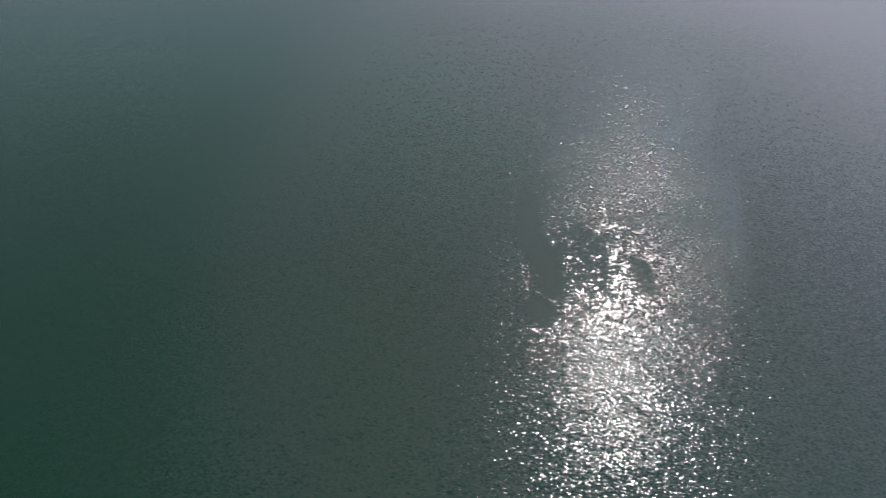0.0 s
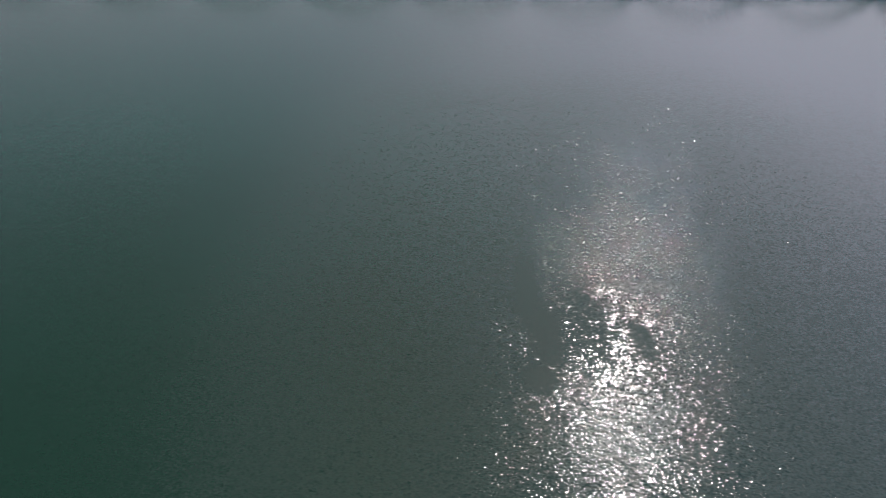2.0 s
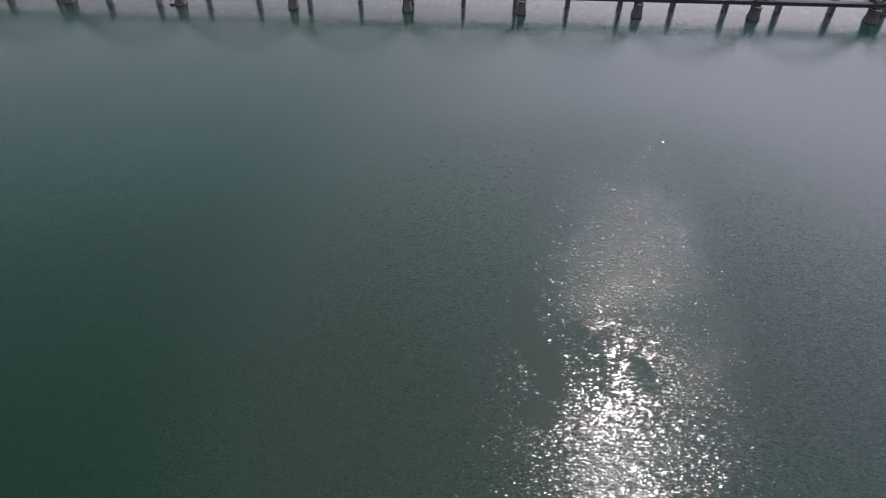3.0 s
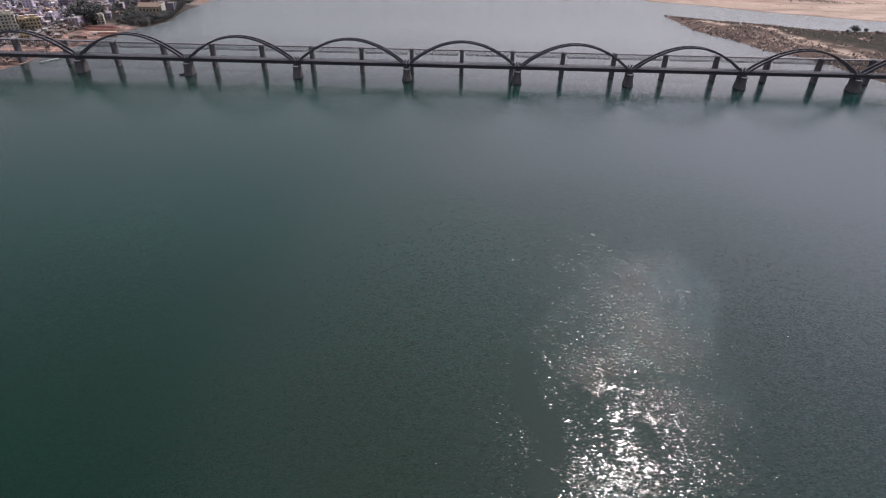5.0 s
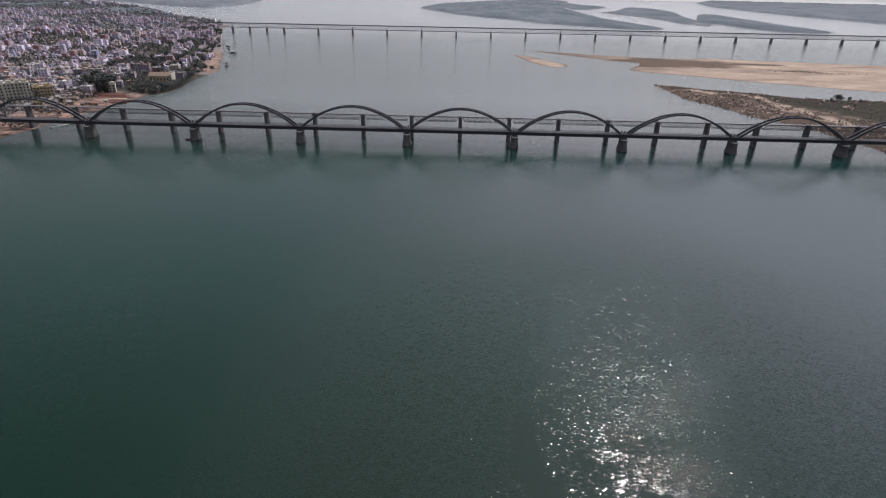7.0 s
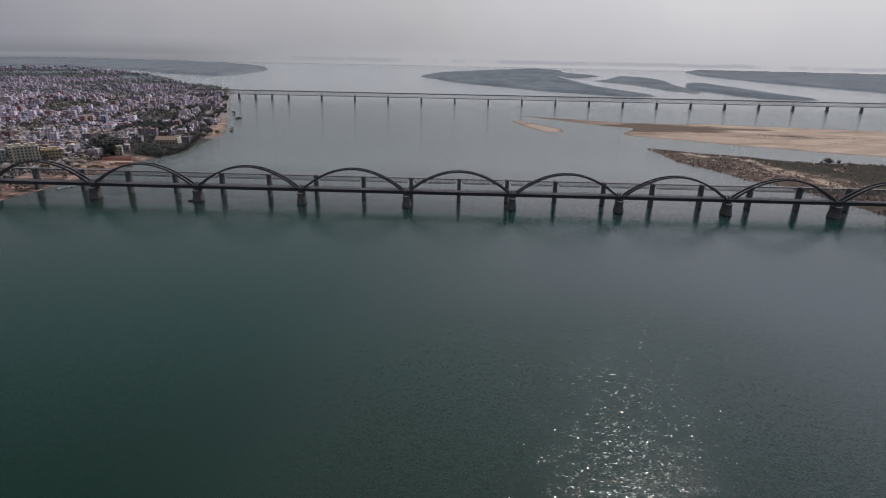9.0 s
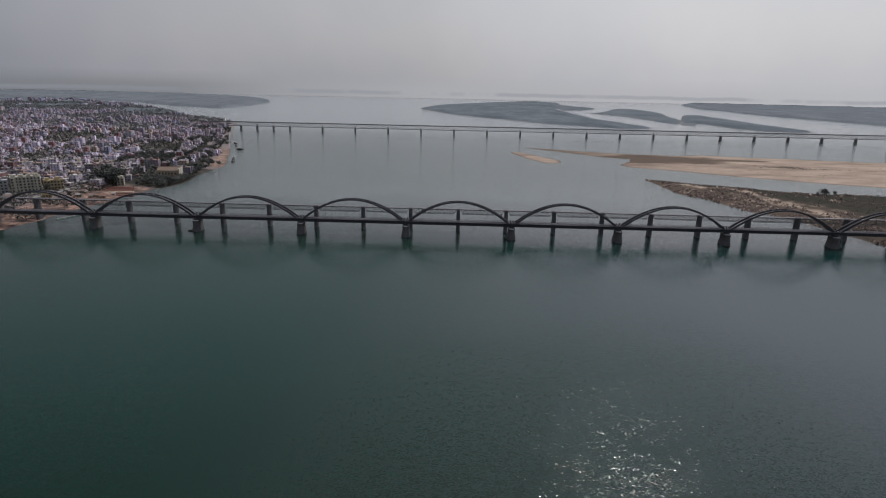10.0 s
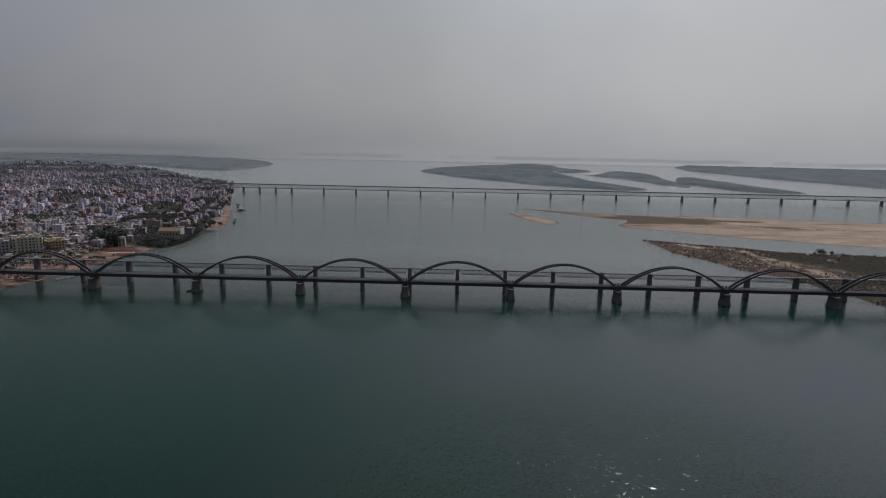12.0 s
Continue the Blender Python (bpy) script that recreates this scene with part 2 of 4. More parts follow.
    breeze = m.math("MINIMUM", m.math("DIVIDE", m.math("ADD", side, 60.0), 75.0, True),
                    m.math("DIVIDE", m.math("SUBTRACT", 215.0, side), 75.0, True))
    breeze = m.math("MAXIMUM", m.math("ADD", m.math("MULTIPLY", breeze, 0.6), 0.4), stage(400.0, 150.0))
    ripple = m.math("MULTIPLY", m.math("MULTIPLY", m.math("SUBTRACT", 1.0, calm), m.math("MULTIPLY", gust, breeze)), wind)
    m.put(m.b.inputs["Roughness"], m.math("SUBTRACT", 0.19, m.math("MULTIPLY", wind, 0.11)))
    # wavelets: crests lie nearly along x, so the slopes along y are the steeper
    crest = m.node("ShaderNodeMapping", Vector=place, Rotation=(0, 0, radians(10)), Scale=(0.5, 1, 1)).outputs["Vector"]

    def slopes(scale, detail, along, over):
        n = m.node("ShaderNodeTexNoise", Vector=crest, Scale=scale, Detail=detail, Roughness=0.6, Distortion=0.2).outputs["Color"]
        c = m.node("ShaderNodeVectorMath", Vector=n)
        c.operation = "SUBTRACT"
        c.inputs[1].default_value = (0.5, 0.5, 0.5)
        k = m.node("ShaderNodeVectorMath")
        k.operation = "MULTIPLY"
        m.t.links.new(c.outputs[0], k.inputs[0])
        k.inputs[1].default_value = (along, over, 0)
        return k.outputs[0]

    both = m.node("ShaderNodeVectorMath", Vector=slopes(2.1, 0.4, 0.5, 1.08))
    both.operation = "ADD"
    m.t.links.new(slopes(0.6, 0.0, 0.11, 0.22), both.inputs[1])
    lively = m.ramp(m.noise(0.3, 2, 0.6, (0.6, 1, 1)), [(0.3, (0.6,) * 3), (0.5, (0.9,) * 3), (0.7, (1.2,) * 3)])
    tilt = m.node("ShaderNodeVectorMath", Vector=both.outputs[0])
    tilt.operation = "SCALE"
    m.put(tilt.inputs["Scale"], m.math("MULTIPLY", ripple, lively))
    up = m.node("ShaderNodeVectorMath", Vector=tilt.outputs[0])
    up.operation = "ADD"
    up.inputs[1].default_value = (0, 0, 1)
    unit = m.node("ShaderNodeVectorMath", Vector=up.outputs[0])
    unit.operation = "NORMALIZE"
    m.put(m.b.inputs["Normal"], unit.outputs[0])
    return m.m


# calm slicks: centre, half sizes and how far they still the ripples
SLICKS = [(30, 140, 6, 20, 0.8), (35, 118, 7, 20, 0.88), (31, 101, 6, 7, 0.85), (50, 121, 11, 25, 0.6), (65, 117, 6, 13, 0.78), (74, 142, 24, 5, 0.5)]
WATER = water_material()


def ground_material():
    m = Mat("river_bank_ground", 1.0, 0, 0.0)
    big, fine = m.noise(0.02, 6, 0.6), m.noise(0.35, 5, 0.6)
    town = m.mix(fine, (0.085, 0.076, 0.077), (0.19, 0.168, 0.165))
    dry = m.mix(m.noise(0.008, 5, 0.6, (0.25, 1, 1)), (0.225, 0.182, 0.147), (0.31, 0.255, 0.207))
    dry = m.mix(m.ramp(m.noise(0.011, 5, 0.65, (0.2, 1, 1)), [(0.5, (0, 0, 0)), (0.62, (1, 1, 1))]), dry, (0.17, 0.135, 0.115))
    dry = m.mix(0.35, dry, m.ramp(fine, [(0.3, (0.6, 0.6, 0.6)), (0.7, (1, 1, 1))]), "MULTIPLY")
    dry = m.mix(0.7, dry, m.ramp(m.noise(0.03, 7, 0.72, (0.5, 1, 1)), [(0.36, (0.62, 0.6, 0.58)), (0.6, (1.06, 1.06, 1.06))]), "MULTIPLY")
    damp = m.mix(fine, (0.042, 0.034, 0.03), (0.09, 0.07, 0.057))
    dry = m.mix(m.attr("damp"), dry, damp)
    red = m.ramp(m.noise(0.07, 7, 0.7), [(0.36, (0.042, 0.035, 0.033)), (0.48, (0.085, 0.063, 0.055)), (0.56, (0.18, 0.118, 0.095)), (0.68, (0.27, 0.19, 0.155))])
    dry = m.mix(m.attr("clay"), dry, red)
    weeds = m.mix(m.noise(0.12, 6, 0.7), (0.02, 0.022, 0.019), (0.047, 0.043, 0.036))
    c = m.mix(m.attr("sand"), town, dry)
    patch = m.math("MULTIPLY", m.attr("weeds"), m.ramp(big, [(0.3, (0.85,) * 3), (0.5, (1, 1, 1))]))
    c = m.mix(patch, c, weeds)
    # woodland floor shares the haze-paled blue-grey of the far leaves
    wood = m.mix(fine, (0.085, 0.094, 0.102), (0.112, 0.12, 0.128))
    c = m.mix(m.attr("wood"), c, wood)
    m.colour(c)
    m.bump(fine, 0.5, 0.4)
    return m.m


GROUND = ground_material()

# ---------------------------------------------------------------- mesh helpers


class Buf:
    """Vertices and faces gathered for one mesh."""

    def __init__(self):
        self.v, self.f, self.n, self.tint = [], [], 0, []

    def add(self, verts, faces, tint=0.0):
        self.v.extend(tuple(map(float, p)) for p in verts)
        self.f.extend(tuple(i + self.n for i in q) for q in faces)
        self.n += len(verts)
        self.tint.extend([tint] * len(verts))

    def box(self, c, s, turn=0.0, tint=0.0, top=1.0):
        """A block about c (its base centre), s = (x, y, z); top narrows its upper face."""
        ca, sa = math.cos(turn), math.sin(turn)
        vs = []
        for z, k in ((0, 1.0), (s[2], top)):
            for dx, dy in ((-1, -1), (1, -1), (1, 1), (-1, 1)):
                x, y = dx * s[0] / 2 * k, dy * s[1] / 2 * k
                vs.append((c[0] + x * ca - y * sa, c[1] + x * sa + y * ca, c[2] + z))
        self.add(vs, [(0, 3, 2, 1), (4, 5, 6, 7), (0, 1, 5, 4), (1, 2, 6, 5), (2, 3, 7, 6), (3, 0, 4, 7)], tint)

    def beam(self, p, q, w, h):
        """A straight square bar from p to q."""
        p, q = Vector(p), Vector(q)
        d = (q - p).normalized()
        side = d.cross(Vector((0, 0, 1)))
        if side.length < 1e-3:
            side = Vector((1, 0, 0))
        side.normalize()
        up = side.cross(d) * (h / 2)
        side *= w / 2
        vs = [e + a * side + b * up for e in (p, q) for a, b in ((-1, -1), (1, -1), (1, 1), (-1, 1))]
        self.add(vs, [(0, 3, 2, 1), (4, 5, 6, 7), (0, 1, 5, 4), (1, 2, 6, 5), (2, 3, 7, 6), (3, 0, 4, 7)])

    def loft(self, rings):
        """Closed rings of equal count, joined and capped."""
        k = len(rings[0])
        vs = [p for r in rings for p in r]
        fs = [(i * k + j, i * k + (j + 1) % k, (i + 1) * k + (j + 1) % k, (i + 1) * k + j)
              for i in range(len(rings) - 1) for j in range(k)]
        fs += [tuple(range(k - 1, -1, -1)), tuple(range((len(rings) - 1) * k, len(rings) * k))]
        self.add(vs, fs)

    def mesh(self, name, material, smooth=False, tinted=False):
        me = bpy.data.meshes.new(name)
        me.from_pydata(self.v, [], self.f)
        me.materials.append(material)
        if smooth:
            me.shade_smooth()
        if tinted:
            me.attributes.new("tint", "FLOAT", "POINT").data.foreach_set("value", self.tint)
        return me


def part(name, data, parent, at=(0, 0, 0), label="", turn=0.0):
    """One mesh object under a thing or a part."""
    ob = new(name, data)
    ob.parent = parent
    ob.location = at
    ob.rotation_euler = (0, 0, turn)
    return tagged(ob, label) if label else ob


def thing(name, label, category, at=(0, 0, 0), turn=0.0, group="", kind="", data=None):
    ob = new(name, data)
    ob.location = at
    ob.rotation_euler = (0, 0, turn)
    return tagged(ob, label, category, group, kind)


def stadium(hw, hl, z, n=7):
    """A round-nosed outline: straight along y, half-round at both ends."""
    pts = []
    for i in range(n):
        a = math.pi * i / (n - 1)
        pts.append((hw * math.cos(a), hl - hw + hw * math.sin(a), z))
    for i in range(n):
        a = math.pi + math.pi * i / (n - 1)
        pts.append((hw * math.cos(a), -hl + hw + hw * math.sin(a), z))
    return pts


def vnoise(x, y, seed=0):
    """Smooth value noise on arrays, 0 to 1."""
    xi, yi = np.floor(x), np.floor(y)
    fx, fy = x - xi, y - yi
    fx, fy = fx * fx * (3 - 2 * fx), fy * fy * (3 - 2 * fy)

    def h(a, b):
        s = np.sin(a * 127.1 + b * 311.7 + seed * 74.7) * 43758.5453
        return s - np.floor(s)
    return ((h(xi, yi) * (1 - fx) + h(xi + 1, yi) * fx) * (1 - fy)
            + (h(xi, yi + 1) * (1 - fx) + h(xi + 1, yi + 1) * fx) * fy)


def fractal(x, y, size, octaves=4, seed=0):
    total, amp, norm = 0.0, 1.0, 0.0
    for o in range(octaves):
        total = total + amp * vnoise(x / size, y / size, seed + o)
        norm += amp
        amp, size = amp * 0.5, size * 0.5
    return total / norm - 0.5


def inland(poly, x, y):
    """Signed distance in metres to a shoreline, positive on land."""
    best, inside = np.full(np.shape(x), 1e12), np.zeros(np.shape(x), bool)
    for (ax, ay), (bx, by) in zip(poly, poly[1:] + poly[:1]):
        dx, dy = bx - ax, by - ay
        t = np.clip(((x - ax) * dx + (y - ay) * dy) / (dx * dx + dy * dy), 0, 1)
        best = np.minimum(best, (x - ax - t * dx) ** 2 + (y - ay - t * dy) ** 2)
        if ay != by:
            inside ^= ((ay > y) != (by > y)) & (x < (by - ay) * 0 + ax + (y - ay) * dx / dy)
    return np.where(inside, 1, -1) * np.sqrt(best)


# ---------------------------------------------------------------- the ground and the river
TOWN = [(-480, -900), (-455, 100), (-428, 420), (-417, 506), (-408, 560), (-400, 606), (-386, 696), (-370, 738),
        (-363, 774), (-371, 827), (-366, 890), (-372, 954), (-435, 1133), (-515, 1353), (-596, 1581), (-670, 1830),
        (-771, 1970), (-908, 2056), (-1032, 2236), (-1221, 2486), (-1554, 2819), (-1900, 3080), (-2600, 3300),
        (-8000, 3400), (-8000, -900)]
FAR_LEFT = [(-1640, 3085), (-1321, 2794), (-1042, 2670), (-1020, 3005), (-1062, 3493), (-1191, 3858), (-1585, 4296),
            (-2200, 4700), (-8000, 4950), (-8000, 3500), (-2700, 3450), (-2000, 3250)]
SPIT = [(317, 878), (327, 762), (352, 715), (364, 665), (370, 651), (392, 632), (407, 594), (415, 552), (426, 516),
        (445, 430), (560, 320), (1200, 220), (2200, 160), (2200, 640), (1500, 700), (900, 755), (625, 772), (572, 774),
        (530, 782), (468, 802), (408, 832), (364, 852)]
BAR_SMALL = [(139, 1213), (170, 1193), (196, 1131), (222, 1084), (219, 1051), (192, 1040), (163, 1104), (144, 1179)]
BAR = [(159, 1311), (215, 1286), (298, 1245), (389, 1213), (483, 1198), (553, 1214), (629, 1197), (738, 1177), (844, 1157), (913, 1141),
       (1900, 1080), (1900, 760), (1000, 795), (680, 842), (631, 856), (561, 887), (488, 923), (414, 972), (336, 1008), (324, 1039),
       (357, 1087), (370, 1122), (322, 1146), (264, 1208)]
PALE_STRIP = [(345, 845), (373, 800), (425, 790), (422, 748), (440, 684), (448, 620)]
ISLE_A = [(-144, 3051), (-59, 3462), (252, 3997), (700, 4600), (833, 4191), (629, 3239), (637, 2395), (723, 1965),
          (607, 1912), (349, 2112), (196, 2334), (34, 2569)]
ISLE_B = [(729, 2917), (845, 3072), (1016, 3469), (1118, 3438), (1156, 3251), (1154, 3070), (1051, 2685), (1028, 2512), (912, 2205),
          (868, 2240), (865, 2426), (840, 2575), (796, 2738)]
ISLE_C = [(1186, 2870), (1273, 2850), (1274, 2669), (1260, 2433), (1256, 2207), (1262, 2033), (1268, 1940), (1179, 1898), (1082, 1932),
          (1024, 2052), (1014, 2264), (954, 2312)]
ISLE_E = [(895, 2170), (950, 2300), (985, 2240), (925, 2110)]
ISLE_D = [(765, 4596), (788, 3959), (916, 3462), (770, 3204), (642, 3152)]
FAR_RIGHT = [(2011, 4795), (1817, 4474), (1640, 3761), (1665, 3367), (1670, 2995), (1715, 2782), (1760, 2597), (1790, 2418), (1790, 2253), (1950, 1900), (2300, 1650), (8000, 1500),
             (8000, 5600), (2400, 5600)]


def shore(poly, x, y, rough):
    return inland(poly, x, y) + rough * fractal(x, y, rough * 6, 4, len(poly))


def land_at(x, y):
    """Height of the ground, and how much of it is sand, weeds, wood and damp."""
    x, y = np.asarray(x, float), np.asarray(y, float)
    z = np.full(x.shape, -5.0)
    sand, weeds, wood, damp, clay = (np.zeros(x.shape) for _ in range(5))

    def lay(d, height, slope, **cover):
        nonlocal z
        h = np.where(d > 0, np.minimum(height, d * slope), np.maximum(-5, d * 0.15))
        on = (d > -12) & (h > z)
        z = np.maximum(z, h)
        for arr, key in ((sand, "sand"), (weeds, "weeds"), (wood, "wood"), (damp, "damp"), (clay, "clay")):
            arr[on] = np.broadcast_to(cover.get(key, 0.0), x.shape)[on]

    d = shore(TOWN, x, y, 9)
    beach = np.clip((70 - d) / 30, 0, 1) * np.clip((735 - y) / 20, 0, 1)
    beach = np.maximum(beach, np.clip((30 - d) / 9, 0, 1) * np.clip((y - 885) / 40, 0, 1) * np.clip((1180 - y) / 40, 0, 1))
    lay(d, 7.0 + 2 * fractal(x, y, 200, 3, 3), 0.09, sand=beach,
        wood=np.clip((y - 2100) / 700, 0, 1), weeds=np.clip((145 - d) / 25, 0, 1) * np.clip((y - 715) / 20, 0, 1) * np.clip((1200 - y) / 20, 0, 1) * np.maximum(np.clip((900 - y) / 20, 0, 1), np.clip((d - 28) / 8, 0, 1)),
        damp=np.clip((8 - d) / 8, 0, 1), clay=np.clip((850 - y) / 40, 0.65, 1))
    lay(shore(FAR_LEFT, x, y, 18), 4.0, 0.1, wood=1.0)
    d = shore(SPIT, x, y, 10)
    inner = np.clip((x - 330 - 0.62 * (860 - y)) / 60, 0, 1)
    pale = np.full(x.shape, 1e9)
    for (ax, ay), (bx, by) in zip(PALE_STRIP, PALE_STRIP[1:]):
        t = np.clip(((x - ax) * (bx - ax) + (y - ay) * (by - ay)) / ((bx - ax) ** 2 + (by - ay) ** 2), 0, 1)
        pale = np.minimum(pale, np.hypot(x - ax - t * (bx - ax), y - ay - t * (by - ay)))
    pale = np.clip((11 - pale + 26 * fractal(x, y, 16, 4, 6)) / 6, 0, 1)
    pale = np.maximum(pale, np.clip((fractal(x, y, 11, 3, 12) - 0.1) * 9, 0, 0.85) * (1 - 0.95 * inner) * np.clip((y - 610) / 80, 0.1, 1))
    lay(d, 3.0 + 1.8 * fractal(x, y, 30, 3, 8), 0.12, sand=1.0, damp=1 - 0.9 * pale,
        weeds=np.clip(1.9 * inner + 0.6 * np.clip((650 - y) / 60, 0, 1) + 1.4 * fractal(x, y, 26, 4, 4), 0, 1) * (1 - pale))
    d = shore(BAR_SMALL, x, y, 3)
    lay(d + 2, 0.9, 0.06, sand=1.0, damp=np.clip((5 - d) / 5, 0, 0.8))
    d = shore(BAR, x, y, 6)
    spot = np.maximum(1.3 - np.hypot((x - 435) / 110, (y - 1130) / 62), 1.2 - np.hypot((x - 570) / 75, (y - 1122) / 14))
    spot = np.clip(spot * 2.2 + 1.8 * fractal(x, y, 45, 4, 18), 0, 0.9)
    tail = np.clip((400 - x) / 80, 0, 1) * np.clip(0.5 + 1.5 * fractal(x, y, 50, 4, 23), 0, 0.7)
    lay(d, 1.3, 0.03, sand=1.0, damp=np.maximum(np.clip((9 - d) / 9, 0, 1), np.maximum(spot, tail)))
    for isle, rough in ((ISLE_A, 24), (ISLE_B, 14), (ISLE_C, 12), (ISLE_D, 16), (ISLE_E, 8)):
        d = shore(isle, x, y, rough)
        lay(d, 3.0, 0.1, sand=1.0, damp=1.0, wood=np.clip((d + 6) / 10, 0, 1))
    lay(shore(FAR_RIGHT, x, y, 18), 4.0, 0.1, wood=1.0)
    return z, sand, weeds, wood, damp, clay


def steps(stops):
    """Grid lines from (start, spacing) stops to the last one."""
    out = []
    for (a, s), (b, _) in zip(stops, stops[1:]):
        out += list(np.arange(a, b - s * 0.5, s))
    return np.array(out + [stops[-1][0]])


def build_ground():
    xs = steps([(-8000, 250), (-2600, 30), (-900, 7), (-330, 12), (130, 6), (760, 14), (1400, 40), (2600, 250), (8000, 250)])
    ys = steps([(-900, 60), (300, 8), (480, 5), (980, 7), (1400, 14), (2300, 28), (5100, 30)])
    gx, gy = np.meshgrid(xs, ys)
    z, sand, weeds, wood, damp, clay = land_at(gx, gy)
    me = bpy.data.meshes.new("ground")
    nx, ny = len(xs), len(ys)
    idx = np.arange(nx * ny).reshape(ny, nx)
    faces = np.stack([idx[:-1, :-1], idx[:-1, 1:], idx[1:, 1:], idx[1:, :-1]], -1).reshape(-1, 4)
    me.from_pydata(np.stack([gx, gy, z], -1).reshape(-1, 3).tolist(), [], faces.tolist())
    for key, arr in (("sand", sand), ("weeds", weeds), ("wood", wood), ("damp", damp), ("clay", clay)):
        me.attributes.new(key, "FLOAT", "POINT").data.foreach_set("value", arr.ravel().astype(np.float32))
    me.materials.append(GROUND)
    me.shade_smooth()
    thing("ground", "river banks of dirt, pale sand and dry weeds", "ground", kind="structure", data=me)


build_ground()
b = Buf()
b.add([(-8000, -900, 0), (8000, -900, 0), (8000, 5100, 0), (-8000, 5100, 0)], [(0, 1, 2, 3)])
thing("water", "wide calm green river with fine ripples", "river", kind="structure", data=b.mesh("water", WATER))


def build_backdrop():
    """Hazy distance past the far shores: a glowing sheet with the haze painted on."""
    m = Mat("far_haze", 1.0, 0, 0)
    m.t.nodes.remove(m.b)
    g = m.node("ShaderNodeNewGeometry").outputs["Position"]
    sep = m.node("ShaderNodeSeparateXYZ", Vector=g)
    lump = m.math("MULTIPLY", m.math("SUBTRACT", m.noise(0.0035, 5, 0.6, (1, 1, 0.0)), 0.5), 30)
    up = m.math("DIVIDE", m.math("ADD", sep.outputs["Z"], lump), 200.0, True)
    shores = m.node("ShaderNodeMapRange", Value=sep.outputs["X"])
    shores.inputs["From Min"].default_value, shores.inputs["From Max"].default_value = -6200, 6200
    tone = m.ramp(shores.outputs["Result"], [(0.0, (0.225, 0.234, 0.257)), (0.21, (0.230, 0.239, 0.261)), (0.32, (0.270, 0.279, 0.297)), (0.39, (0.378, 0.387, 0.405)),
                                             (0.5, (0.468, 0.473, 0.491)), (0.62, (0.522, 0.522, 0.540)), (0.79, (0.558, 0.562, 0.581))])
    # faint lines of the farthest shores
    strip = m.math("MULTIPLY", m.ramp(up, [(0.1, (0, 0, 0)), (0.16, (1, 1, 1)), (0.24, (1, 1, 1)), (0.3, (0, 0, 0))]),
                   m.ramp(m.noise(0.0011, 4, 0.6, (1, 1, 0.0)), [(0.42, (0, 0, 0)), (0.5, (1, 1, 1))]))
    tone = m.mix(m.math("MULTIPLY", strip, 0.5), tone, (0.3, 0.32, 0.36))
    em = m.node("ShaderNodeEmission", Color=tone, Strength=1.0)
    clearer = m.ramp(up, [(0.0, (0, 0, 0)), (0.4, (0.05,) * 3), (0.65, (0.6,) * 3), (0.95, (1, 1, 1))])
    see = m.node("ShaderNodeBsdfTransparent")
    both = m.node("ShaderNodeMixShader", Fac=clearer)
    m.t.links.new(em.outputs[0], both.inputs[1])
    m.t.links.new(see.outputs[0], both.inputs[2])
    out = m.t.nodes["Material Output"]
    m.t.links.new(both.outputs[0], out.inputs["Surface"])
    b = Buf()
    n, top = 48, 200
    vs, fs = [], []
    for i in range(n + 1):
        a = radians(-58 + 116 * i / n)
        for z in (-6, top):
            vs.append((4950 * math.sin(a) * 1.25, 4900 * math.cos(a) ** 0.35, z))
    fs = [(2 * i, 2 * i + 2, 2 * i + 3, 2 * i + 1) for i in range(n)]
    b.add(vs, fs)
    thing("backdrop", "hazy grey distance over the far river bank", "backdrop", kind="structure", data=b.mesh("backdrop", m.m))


build_backdrop()

# ---------------------------------------------------------------- the arch bridge
SPAN = 97.55
AXIS = radians(-1.505)
FIRST, LAST = -6, 9


